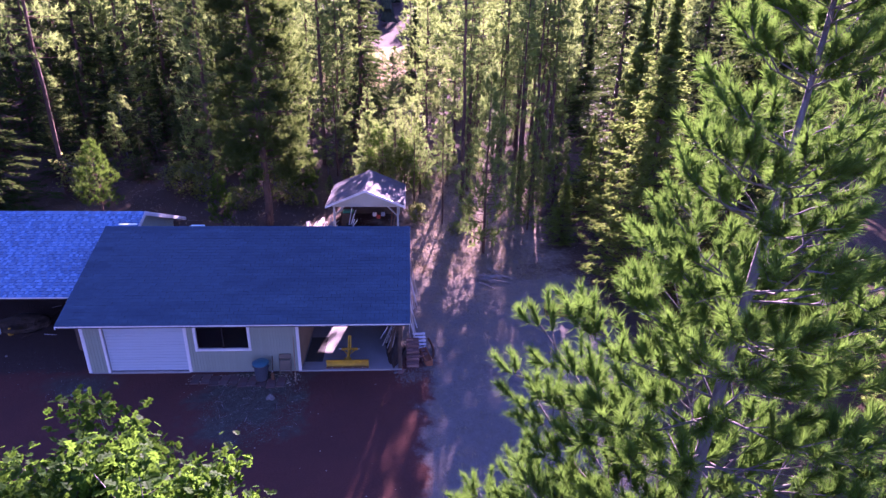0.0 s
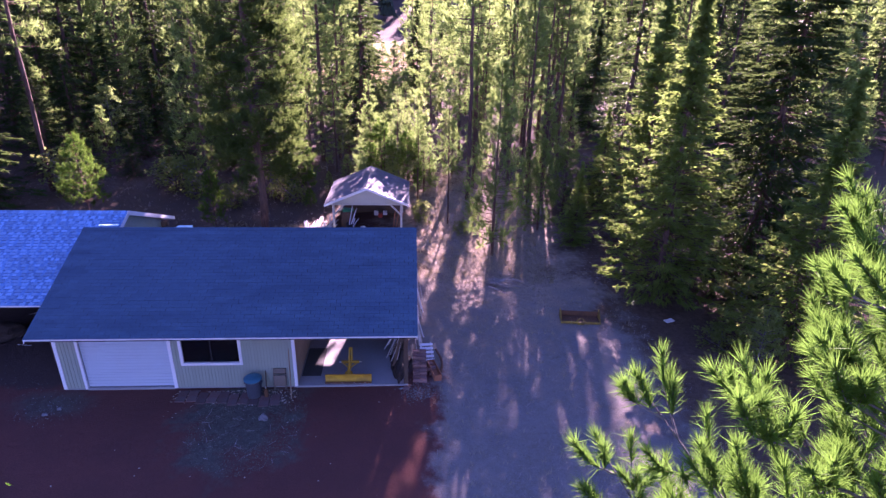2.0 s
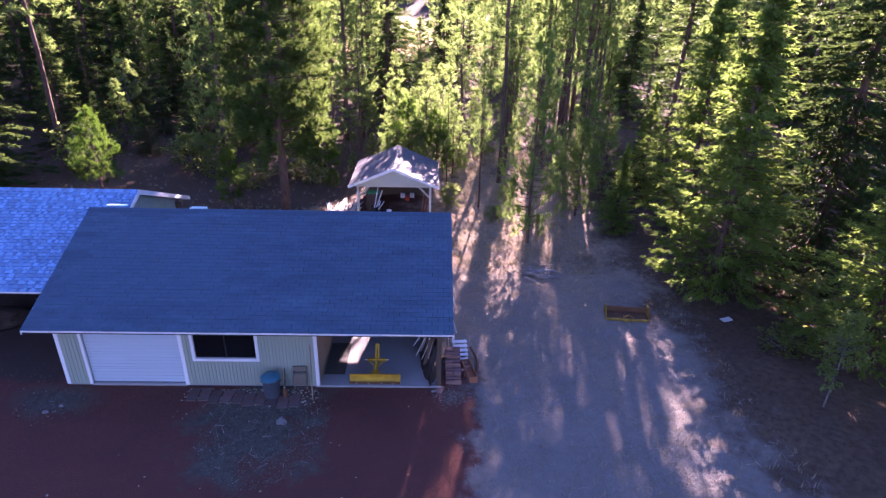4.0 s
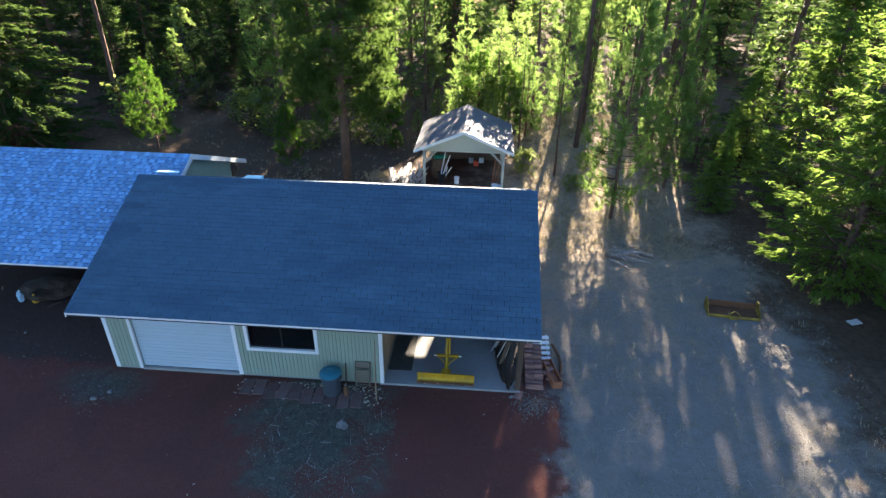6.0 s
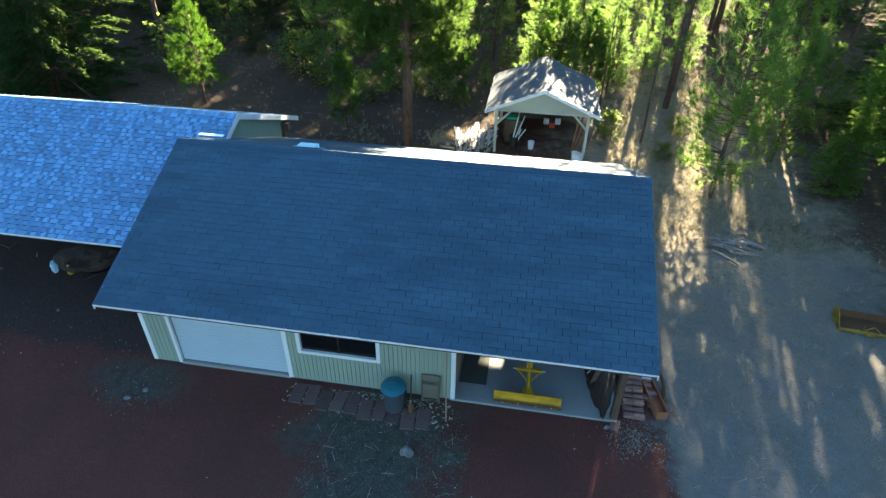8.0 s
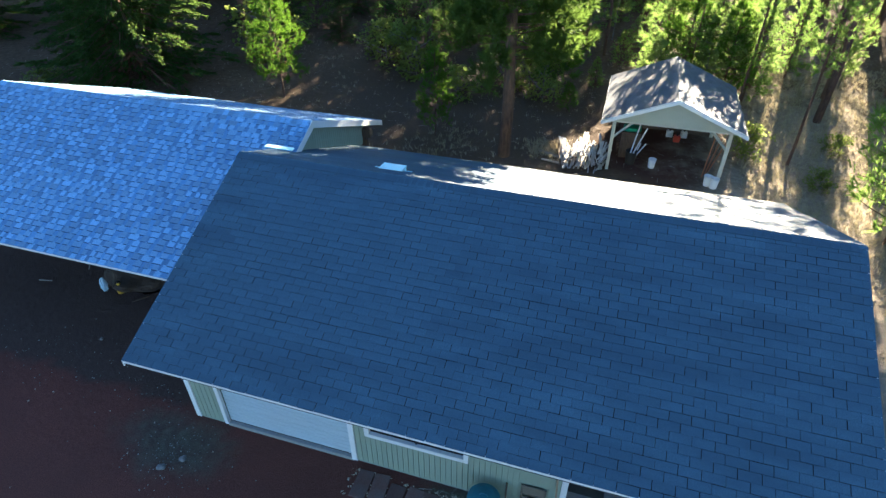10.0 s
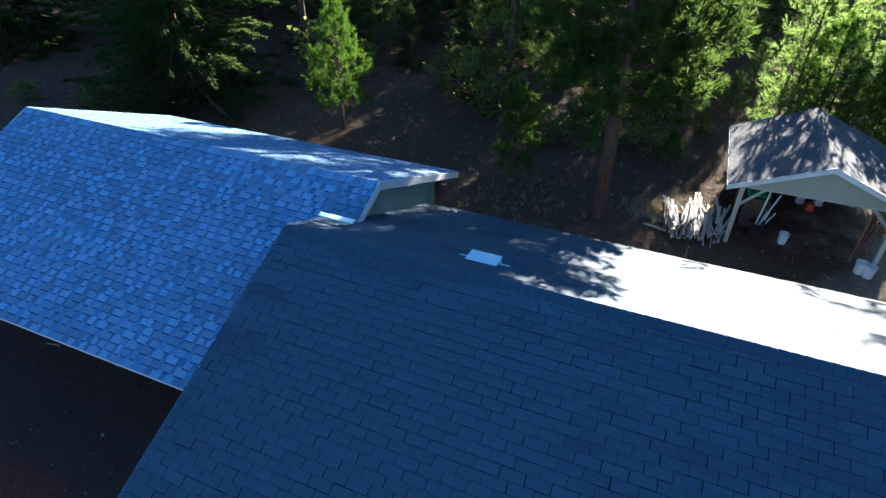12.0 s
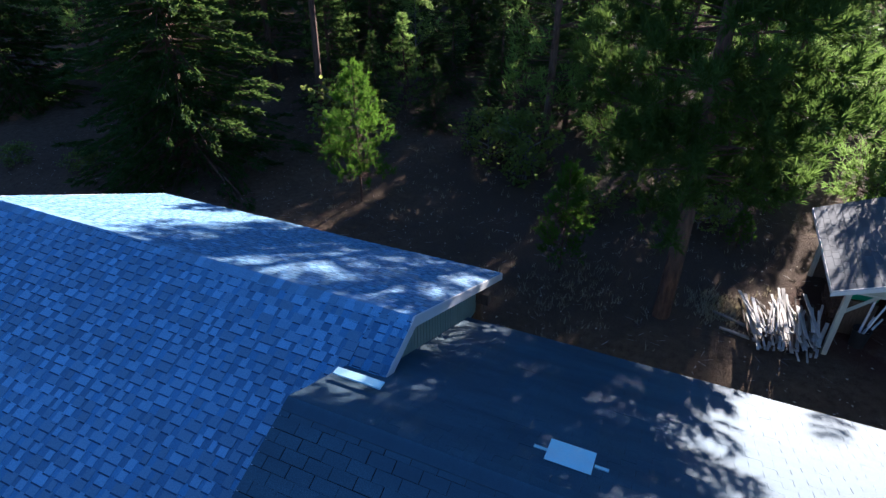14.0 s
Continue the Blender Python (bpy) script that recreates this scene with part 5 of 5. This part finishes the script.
    part("crossbar", bm, M["tan_metal"], chair)
long_tool("pole", "pale wooden pole leaning on the wall corner", "pole", (7.27, -0.62, -0.05), (7.18, -0.05, 1.45), M["plywood"], "")
long_tool("pole", "short dark stake leaning beside the trash can", "pole", (6.42, -0.34, -0.05), (6.38, -0.03, 0.62), M["timber"], "")
brush = thing("canister", 6.46, -0.5, -0.05, "small rusty canister beside the trash can", "canister")
part("body", lathe(bmesh.new(), [(0, 0), (0.06, 0), (0.062, 0.26), (0.03, 0.31), (0.02, 0.34), (0, 0.34)], 14), M["rust"], brush)
part("valve", lathe(bmesh.new(), [(0.022, 0.335), (0.022, 0.38), (0, 0.382)], 8), M["steel"], brush)

# pavers along the wall and by the slab
for i, (x, y, w, d, turn) in enumerate([(3.80 + 0.33 * k, -0.42 + 0.05 * math.sin(k * 2.2) - 0.03 * k, 0.30, 0.56, 5 * math.sin(k * 1.7)) for k in range(10)]):
    ob = tagged(part("paver", boxed(-w / 2, w / 2, -d / 2, d / 2, -0.05, 0.03, bevel=0.008), M["paver"], None), "worn brown paver set in gravel by the wall", "paver", "pavers along the wall")
    ob.matrix_world = pose(x, y, -0.05, 0, 0, turn)
for i in range(4):
    ob = tagged(part("brick", boxed(-0.1, 0.1, -0.16, 0.16, -0.04, 0.04, bevel=0.006), M["brick"], None), "loose worn red brick at the slab corner", "brick", "loose bricks at the corner")
    ob.matrix_world = pose(10.93 + 0.13 * i, -0.09 - 0.05 * i, -0.07 - 0.02 * i, 0, 0, -15 + 4 * i)

# the stepped brick stack
r = random.Random(8)
brick_me = bpy.data.meshes.new("brick")
bm = boxed(-0.115, 0.115, -0.055, 0.055, 0, 0.075, bevel=0.005)
bm.to_mesh(brick_me)
bm.free()
brick_me.materials.append(M["brick"])
stack = thing("brick_stack", 11.36, 0.15, -0.12, "stepped stack of red bricks beside the garage", "brick stack")
for row in range(9):
    tiers = 2 + row // 2
    for tier in range(tiers):
        for col in range(2):
            ob = new("brick", brick_me)
            ob.matrix_local = pose(-0.115 + 0.236 * col + r.uniform(-0.008, 0.008), 0.06 + row * 0.165 + r.uniform(-0.01, 0.01), 0.002 + tier * 0.077, 0, 0, r.uniform(-2, 2))
            ob.parent = stack
for i in range(11):
    ob = tagged(new("brick", brick_me), "loose red brick tumbled beside the stack", "brick", "tumbled bricks")
    x, y = 11.70 + 0.10 * (i % 2) + r.uniform(-0.03, 0.03), 0.62 + 0.125 * (i // 2)
    ob.matrix_world = pose(x, y, -0.145 + 0.078 * (i % 3), r.uniform(-4, 4), r.uniform(-4, 4), r.uniform(-30, 30))
trough = thing("trough", 11.86, 0.76, -0.16, "long terracotta-coloured trough leaning by the bricks", "trough", turn=14)
part("base", boxed(-0.11, 0.11, -0.48, 0.48, 0.16, 0.18), M["terracotta"], trough)
for s in (-1, 1):
    part("side", boxed(s * 0.12 - 0.012, s * 0.12 + 0.012, -0.48, 0.48, 0.0, 0.30, bevel=0.004), M["terracotta"], trough)
    part("end", boxed(-0.108, 0.108, s * 0.47 - 0.01, s * 0.47 + 0.01, 0.0, 0.28), M["terracotta"], trough)
hose = thing("hose", 12.0, 1.1, -0.2, "dark curved drain hose on the ground", "hose")
bm = bmesh.new()
for i in range(10):
    a, b = [(0.16 * math.sin(t * 0.33), -0.55 + t * 0.14, 0.07 + 0.02 * t) for t in (i, i + 1)]
    rod(bm, a, b, 0.045, sides=8, caps=i in (0, 9))
part("tube", bm, M["rust"], hose)

# pallet-like slatted rack behind the bricks
rack = thing("slatted_rack", 11.62, 1.95, -0.18, "pale weathered slatted rack leaning beside the garage", "slatted rack", turn=4)
tip = pose(0, 0, 0.0, 24)
for s in (-1, 1):
    part("rail", boxed(s * 0.18 - 0.02, s * 0.18 + 0.02, -0.65, 0.35, 0.0, 0.05, m=tip @ pose(0, 0, 0.28)), M["greywood"], rack)
for i in range(6):
    part("slat", boxed(-0.24, 0.24, -0.62 + i * 0.165, -0.53 + i * 0.165, 0.05, 0.075, m=tip @ pose(0, 0, 0.28)), M["white_plastic"], rack)
STAKES = "stakes leaning on the garage side"
for i in range(34):
    y = 1.9 + i * 0.125 + r.uniform(-0.04, 0.04)
    h = r.uniform(1.3, 2.2)
    x0 = 11.25 + r.uniform(0.0, 0.35)
    bm = bmesh.new()
    foot, top = Vector((0, 0, 0)), Vector(((11.05 - x0) * 0.8 + r.uniform(0, 0.1), r.uniform(-0.15, 0.15), h))
    rod(bm, foot, top, r.choice((0.012, 0.018, 0.026)), sides=r.choice((4, 6)))
    ob = tagged(part("stake", bm, M["greywood" if i % 3 else "white_plastic"], None), "thin pale stake leaning on the garage side", "stake", STAKES)
    ob.location = (x0, y, height(x0, y) - 0.01)

# logs and branches in the yard
for i in range(26):
    a, l = r.gauss(0.45, 0.5), r.uniform(0.4, 1.15)
    x, y, rr = 15.45 + r.gauss(0, 0.26), 8.05 + r.gauss(0, 0.36), r.uniform(0.014, 0.042)
    bm, d = bmesh.new(), Vector((math.cos(a), math.sin(a) * -1, r.uniform(-0.02, 0.08))) * l / 2
    mid = Vector((r.uniform(-0.05, 0.05), r.uniform(-0.05, 0.05), 0.02))
    rod(bm, -d, mid, rr, rr * 0.9, 7)
    rod(bm, mid, d, rr * 0.9, rr * 0.6, 7)
    ob = tagged(part("branch", bm, M["dead_wood"], None), "bleached dead branch on a heap in the yard", "branch", "heap of dead branches")
    ob.location = (x, y, height(x, y) + rr + 0.02 * (i % 5))

# ---- clutter of the shed ----
PICKETS = "old boards piled by the shed"
for i in range(95):
    x, layer = 5.58 + 1.35 * (i % 19 + r.random()) / 19, i // 19
    y, tilt = 11.95 + 0.08 * layer + r.uniform(-0.12, 0.3), r.uniform(-9, 3)
    h, w = r.uniform(0.9, 1.9), r.choice((0.03, 0.04, 0.055, 0.08))
    ob = tagged(part("board", boxed(-w / 2, w / 2, -0.010, 0.010, 0, h), M["timber" if i % 7 == 0 else "greywood"], None), "silvered old board lying in a splayed pile", "board", PICKETS)
    ob.matrix_world = pose(x, y, height(x, y) + 0.10 + 0.10 * layer + 0.25 * max(0.0, math.sin(radians(-tilt))), -90 + tilt, r.gauss(0, 5), r.gauss(0, 8))
for i, y in enumerate((12.7, 13.4)):
    bm = bmesh.new()
    rod(bm, (0, 0, 0), (1.5, 0.05, 0.0), 0.06 + 0.06 * i, sides=7)
    ob = tagged(part("log", bm, M["dead_wood"], None), "grey log under the pile of old boards", "log", "logs by the shed")
    ob.location = (5.5, y, height(6.2, y) + 0.05)
for i in range(2):
    bm = bmesh.new()
    rod(bm, (0, 0, 0), (r.uniform(-1.5, -0.8), r.uniform(-0.1, 0.5), 0.02), 0.05, 0.035, 7)
    ob = tagged(part("log", bm, M["dead_wood"], None), "grey log lying beside the board stack", "log", "logs by the shed")
    x, y = 5.8 - 0.1 * i, 12.3 + 0.45 * i
    ob.location = (x, y, height(x, y) + 0.04)


def pail(x, y, label, material=M["white_plastic"], size=1.0):
    z = height(x, y)
    ob = thing("bucket", x, y, z, label, "bucket", group="buckets in the shed")
    part("body", lathe(bmesh.new(), [(0, 0.0), (0.12 * size, 0.0), (0.15 * size, 0.36 * size), (0.158 * size, 0.37 * size), (0.14 * size, 0.36 * size), (0.115 * size, 0.03), (0, 0.03)], 20), material, ob)
    bm = bmesh.new()
    for i in range(8):
        t0, t1 = math.pi * i / 8, math.pi * (i + 1) / 8
        rod(bm, (0.15 * size * math.cos(t0), 0.10 * math.sin(t0), 0.33 * size - 0.10 * math.sin(t0)), (0.15 * size * math.cos(t1), 0.10 * math.sin(t1), 0.33 * size - 0.10 * math.sin(t1)), 0.004, sides=4, caps=False)
    part("bail", bm, M["steel"], ob)
    return ob


pail(8.53, 13.05, "white plastic bucket on the shed floor", size=0.85)
pail(10.25, 12.25, "white plastic bucket beside the shed post", size=0.9)
pail(10.43, 12.12, "white plastic bucket beside the shed post", size=0.9)
pail(7.82, 13.15, "black tub holding white plastic pipes", M["black"], 1.25)
for i in range(5):
    bm = bmesh.new()
    rod(bm, (0, 0, 0), (0.22 + 0.2 * (i % 2), 0.40 + 0.1 * math.cos(i * 2), (1.25, 1.15, 0.62, 0.5, 0.55)[i]), 0.024, sides=10)
    ob = tagged(part("pipe", bm, M["white_plastic"], None), "white plastic pipe standing in a tub", "pipe", "pipes in the tub")
    ob.location = (7.74 + 0.03 * i, 13.08 + 0.02 * i, height(7.8, 13.1) + 0.05)
for i, (x, y, m, lab) in enumerate([(9.35, 15.2, "red_plastic", "red plastic fuel can"), (9.1, 15.5, "white_plastic", "white plastic jug"), (9.6, 15.6, "white_plastic", "white plastic jug")]):
    ob = thing("fuel_can" if i == 0 else "jug", x, y, height(x, y), lab + " on the shed floor", "fuel can" if i == 0 else "jug")
    part("body", boxed(-0.12, 0.12, -0.09, 0.09, 0.0, 0.24, bevel=0.03), M[m], ob)
    part("spout", lathe(bmesh.new(), [(0.03, 0.23), (0.028, 0.29), (0, 0.295)], 10), M["black"], ob)
    part("handle", boxed(-0.08, 0.06, -0.015, 0.015, 0.25, 0.275, bevel=0.006), M[m], ob)
roll = thing("green_tarp", 7.72, 13.75, height(7.7, 13.75), "bright green folded tarp on stacked wood", "tarp")
bm = boxed(-0.3, 0.3, -0.2, 0.2, 0.95, 1.1, bevel=0.05)
for v in bm.verts:
    v.co.z += 0.05 * noise.noise(v.co * 5)
part("sheet", bm, M["green_plastic"], roll)
part("stand", boxed(-0.32, 0.32, -0.22, 0.22, 0.0, 0.94, bevel=0.01), M["timber"], roll)
for i in range(44):
    row, col = divmod(i, 8)
    bm = bmesh.new()
    rod(bm, (0, 0, 0), (0.03, 0.45, 0.0), r.uniform(0.05, 0.075), sides=8)
    ob = tagged(part("firewood_log", bm, M["bark"], None), "split firewood log in a stack inside the shed", "firewood", "firewood stack in the shed")
    ob.location = (7.28 + 0.02 * (row % 2), 13.9 + 0.16 * col, height(7.3, 14) + 0.07 + row * 0.14)
    ob.rotation_euler = (0, 0, radians(-90))
for i in range(5):
    bm = bmesh.new()
    rod(bm, (0, 0, 0), (0.15 + 0.06 * i, 0.4, 1.35 - 0.1 * i), 0.022, sides=6)
    ob = tagged(part("pole", bm, M["timber" if i % 2 else "terracotta"], None), "garden pole leaning inside the shed post", "pole", "poles in the shed")
    ob.location = (10.12 + 0.05 * i, 12.75 + 0.1 * i, height(10.2, 12.8))

# ---- under the carport ----
lump = thing("tarp_heap", -4.3, 3.5, -0.05, "dark brown canvas-covered heap under the carport", "tarp")
bm = bmesh.new()
bmesh.ops.create_icosphere(bm, subdivisions=4, radius=1.0)
for v in bm.verts:
    n = noise.noise(v.co * 1.3 + Vector((9, 2, 0))) * 0.4 + noise.noise(v.co * 3.5) * 0.15
    v.co = Vector((v.co.x * 0.9, v.co.y * 0.8, v.co.z * 0.42)) * (1 + n * 0.8)
    v.co.z = max(0.01, v.co.z)
part("sheet", bm, M["brown_tarp"], lump)
bundle = thing("plastic_bundle", -4.75, 2.62, -0.05, "crumpled pale blue plastic sheet leaning on the heap", "plastic sheet")
bm = bmesh.new()
bmesh.ops.create_icosphere(bm, subdivisions=3, radius=1.0)
for v in bm.verts:
    n = noise.noise(v.co * 2.2 + Vector((1, 7, 0))) * 0.7 + noise.noise(v.co * 6) * 0.25
    v.co = Vector((v.co.x * 0.08, v.co.y * 0.08, v.co.z * 0.20)) * (1 + n * 0.7) + Vector((0, 0, 0.26))
    v.co.z = max(0.005, v.co.z)
part("sheet", bm, M["blue_tarp"], bundle)
jug = thing("jug", -4.4, 2.75, -0.05, "small yellow jug on the carport floor", "jug")
part("body", lathe(bmesh.new(), [(0, 0), (0.09, 0), (0.1, 0.2), (0.04, 0.28), (0.035, 0.33), (0, 0.33)], 14), M["yellow"], jug)
part("cap", lathe(bmesh.new(), [(0.038, 0.32), (0.038, 0.36), (0, 0.362)], 10), M["black"], jug)
for i in range(22):
    x, y = r.uniform(-7.5, -2.5), r.uniform(2.3, 5.5)
    bm = bmesh.new()
    a = r.random() * 6.3
    rod(bm, (0, 0, 0), (math.cos(a) * r.uniform(0.15, 0.5), math.sin(a) * r.uniform(0.15, 0.5), r.uniform(0.0, 0.12)), r.uniform(0.010, 0.025), sides=6)
    ob = tagged(part("scrap_board", bm, M[r.choice(("timber", "timber", "dead_wood"))], None), "scrap of wood lying under the carport", "scrap wood", "scraps under the carport")
    ob.location = (x, y, height(x, y) + 0.03)
bm = bmesh.new()
rod(bm, (0, 0, 0), (0.55, -0.10, 0.02), 0.008, sides=6)
ob = tagged(part("rod", bm, M["white_plastic"], None), "thin white rod lying on the dirt", "rod")
ob.location = (-3.15, 2.75, height(-3.1, 2.7) + 0.012)

scrap = thing("sheet_scrap", 21.65, 4.24, height(21.65, 4.24), "small bent white plastic sheet lying in the yard", "plastic sheet", turn=20)
bm = boxed(-0.22, 0.22, -0.12, 0.12, 0.0, 0.015)
bmesh.ops.subdivide_edges(bm, edges=list(bm.edges), cuts=3, use_grid_fill=True)
for v in bm.verts:
    v.co.z += 0.06 * abs(v.co.x) + 0.02 * noise.noise(v.co * 8)
part("sheet", bm, M["white_plastic"], scrap)

# ---- stones and litter in front ----
for x, y, s, lab in ((6.6, -1.55, 0.13, "round pale stone in the gravel"), (0.05, -1.22, 0.075, "white stone on the red drive"), (0.32, -0.95, 0.07, "small grey stone on the red drive"), (-3.6, 1.2, 0.05, "pale stone at the carport edge"), (10.75, -0.2, 0.06, "pale stone by the slab corner")):
    bm = bmesh.new()
    bmesh.ops.create_icosphere(bm, subdivisions=3, radius=s)
    for v in bm.verts:
        v.co = Vector((v.co.x, v.co.y, v.co.z * 0.7)) * (1 + 0.5 * noise.noise(v.co * 9 + Vector((x, y, 0))))
    ob = tagged(part("stone", bm, M["stone"], None), lab, "stone")
    ob.location = (x, y, height(x, y) + s * 0.35)


def scatter(name, label, category, material, n, place, maker):
    vs, fs = [], []
    rr = random.Random(len(name) * 7 + n)
    for _ in range(n):
        x, y = place(rr)
        v, f = maker(rr)
        k = len(vs)
        z = height(x, y)
        vs += [(x + a, y + b, z + c) for a, b, c in v]
        fs += [tuple(k + i for i in q) for q in f]
    tagged(new(name, fast_mesh(name, vs, fs, material)), label, category, kind="stuff")


def leaf_bit(rr):
    s, a, t = rr.uniform(0.015, 0.042), rr.random() * 6.3, rr.uniform(-0.4, 0.4)
    c, q = math.cos(a) * s, math.sin(a) * s
    return [(-c, -q, 0.008), (q * 0.6, -c * 0.6, 0.012 + t * 0.02), (c, q, 0.010), (-q * 0.6, c * 0.6, 0.02)], [(0, 1, 2, 3)]


def pebble(rr):
    s, a = rr.uniform(0.007, 0.02), rr.random() * 6.3
    pts = [(math.cos(a + i * 1.57) * s * rr.uniform(0.7, 1.2), math.sin(a + i * 1.57) * s * rr.uniform(0.7, 1.2), 0.0) for i in range(4)]
    top = [(x * 0.6, y * 0.6, s * rr.uniform(0.5, 1.0)) for x, y, _ in pts]
    return pts + top, [(4, 5, 6, 7), (0, 1, 5, 4), (1, 2, 6, 5), (2, 3, 7, 6), (3, 0, 4, 7)]


def blade_tuft(rr):
    v, f = [], []
    for _ in range(7):
        a, l, w, b = rr.random() * 6.3, rr.uniform(0.05, 0.20), rr.uniform(0.005, 0.012), rr.uniform(0.2, 0.9)
        x, y = rr.gauss(0, 0.05), rr.gauss(0, 0.05)
        k = len(v)
        v += [(x - math.sin(a) * w, y + math.cos(a) * w, -0.01), (x + math.sin(a) * w, y - math.cos(a) * w, -0.01), (x + math.cos(a) * l * b, y + math.sin(a) * l * b, l)]
        f.append((k, k + 1, k + 2))
    return v, f


def twig(rr):
    a, l, w = rr.random() * 6.3, rr.uniform(0.05, 0.3), rr.uniform(0.003, 0.008)
    c, s = math.cos(a), math.sin(a)
    return [(-s * w, c * w, 0.006), (s * w, -c * w, 0.006), (c * l + s * w, s * l - c * w, 0.02), (c * l - s * w, s * l + c * w, 0.02)], [(0, 1, 2, 3)]


def by_wall(rr):
    a, d = rr.random() * 6.3, rr.random() ** 0.5
    return 6.2 + 1.7 * d * math.cos(a), min(-0.12, -1.7 + 2.2 * d * math.sin(a))


def yard(rr):
    return rr.uniform(11.8, 20.5), rr.uniform(-9, 9.5)


def floor_back(rr):
    return rr.uniform(-22, 26), 8.8 + 20 * rr.random() ** 1.3


def sunny(rr):
    x, y = (rr.uniform(11.4, 18), rr.uniform(8.0, 24)) if rr.random() < 0.93 else (rr.uniform(-9, 11), rr.uniform(13.5, 24))
    return (x, y) if not (6.4 < x < 11.4 and 11.5 < y < 18.0) else (rr.uniform(11.4, 16), rr.uniform(9.0, 22))


scatter("fallen_leaves", "pale fallen leaves scattered on the red drive", "leaves", M["leaf_litter"], 130, lambda rr: (rr.uniform(-9, 11.8), rr.uniform(-9, -0.2)), leaf_bit)
scatter("gravel_bits", "crushed grey gravel beside the garage wall", "gravel", M["mossy_gravel"], 4200, by_wall, pebble)
scatter("yard_gravel", "loose gravel on the dirt yard", "gravel", M["gravel"], 11000, yard, pebble)
scatter("corner_gravel", "pale gravel at the slab corner", "gravel", M["gravel"], 700, lambda rr: (rr.gauss(11.3, 0.3), rr.gauss(-0.35, 0.25)), pebble)
scatter("drive_stones", "small stones along the drive and carport edge", "gravel", M["gravel"], 500, lambda rr: (rr.uniform(-9, 0.4), rr.gauss(0.35, 0.5)) if rr.random() < 0.6 else (rr.gauss(0.1, 0.45), rr.gauss(-0.9, 0.4)), pebble)
scatter("forest_litter", "dry leaves and cones on the forest floor", "litter", M["leaf_litter"], 3500, floor_back, leaf_bit)
scatter("forest_twigs", "fallen twigs on the forest floor and yard", "twigs", M["dead_wood"], 3500, lambda rr: floor_back(rr) if rr.random() < 0.7 else yard(rr), twig)
scatter("dry_grass", "tufts of dry straw-coloured grass at the wood's edge", "grass", M["straw"], 5200, sunny, blade_tuft)
scatter("wall_litter", "dry leaves and needles caught along the garage wall", "litter", M["leaf_litter"], 420, lambda rr: (rr.uniform(3.5, 7.4), -0.15 - abs(rr.gauss(0, 0.35))), leaf_bit)
scatter("wall_twigs", "fine twigs over the gravel by the wall", "twigs", M["dead_wood"], 90, by_wall, twig)
scatter("slope_grass", "small clumps of dry grass on the slope behind the garage", "grass", M["straw"], 420, lambda rr: (rr.gauss(4.9, 0.45), rr.gauss(13.4, 0.4)) if rr.random() < 0.6 else (rr.gauss(1.2, 0.9), rr.gauss(12.8, 1.2)), blade_tuft)
scatter("yard_grass", "short dry grass tufts in the dirt yard", "grass", M["straw"], 420, yard, blade_tuft)


# ---- shingles of the two large roofs ----
pitched_shingles(roof, LEFT_X, RIGHT_X, EAVE_Y, EAVE_Z, RIDGE_Y, RIDGE_Z, 0.3048, 0.1429, M["shingle"], 3, lambda x, s: 0.4 < x < 4.6 and 0.9 < s < 4.0)
pitched_shingles(roof, LEFT_X, RIGHT_X, BACK_Y, BACK_Z, RIDGE_Y, RIDGE_Z, 0.3048, 0.1429, M["shingle"], 5, lambda x, s: False, slit=0.004)
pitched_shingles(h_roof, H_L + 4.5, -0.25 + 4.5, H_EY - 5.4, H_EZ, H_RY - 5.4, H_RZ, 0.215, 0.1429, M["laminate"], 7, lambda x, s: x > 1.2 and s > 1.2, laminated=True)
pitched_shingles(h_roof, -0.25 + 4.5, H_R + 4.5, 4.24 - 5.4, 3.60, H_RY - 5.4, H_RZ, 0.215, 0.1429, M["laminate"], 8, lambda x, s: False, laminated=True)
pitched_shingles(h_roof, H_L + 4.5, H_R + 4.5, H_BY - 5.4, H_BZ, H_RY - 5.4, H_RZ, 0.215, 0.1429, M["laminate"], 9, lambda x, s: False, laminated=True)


def ridge_caps(parent, x0, x1, y, z, slope, material, w=0.15, step=0.1429):
    """Bent caps that overlap along the ridge."""
    bm = bmesh.new()
    for t, lift in ((0.0, 0.016), (step + 0.03, 0.006)):
        for yy in (-w, 0.0, w):
            bm.verts.new((t, yy, lift - abs(yy) * slope))
    for t, lift in ((0.0, 0.004), (step + 0.03, 0.0)):
        for yy in (-w, 0.0, w):
            bm.verts.new((t, yy, lift - abs(yy) * slope))
    v = list(bm.verts)
    for q in ((0, 3, 4, 1), (1, 4, 5, 2), (6, 7, 10, 9), (7, 8, 11, 10), (0, 1, 7, 6), (1, 2, 8, 7), (0, 6, 9, 3), (2, 5, 11, 8), (3, 9, 10, 4), (4, 10, 11, 5)):
        bm.faces.new([v[i] for i in q])
    me = bpy.data.meshes.new("ridge_cap")
    bmesh.ops.recalc_face_normals(bm, faces=bm.faces)
    bm.to_mesh(me)
    bm.free()
    me.materials.append(material)
    for i in range(int((x1 - x0) / step)):
        ob = new("ridge_cap", me)
        ob.location, ob.parent = (x0 + i * step, y, z), parent


ridge_caps(roof, LEFT_X, RIGHT_X, RIDGE_Y, RIDGE_Z, 0.41, M["shingle"])
ridge_caps(h_roof, H_L + 4.5, H_R + 4.5, H_RY - 5.4, H_RZ, 0.41, M["laminate"])
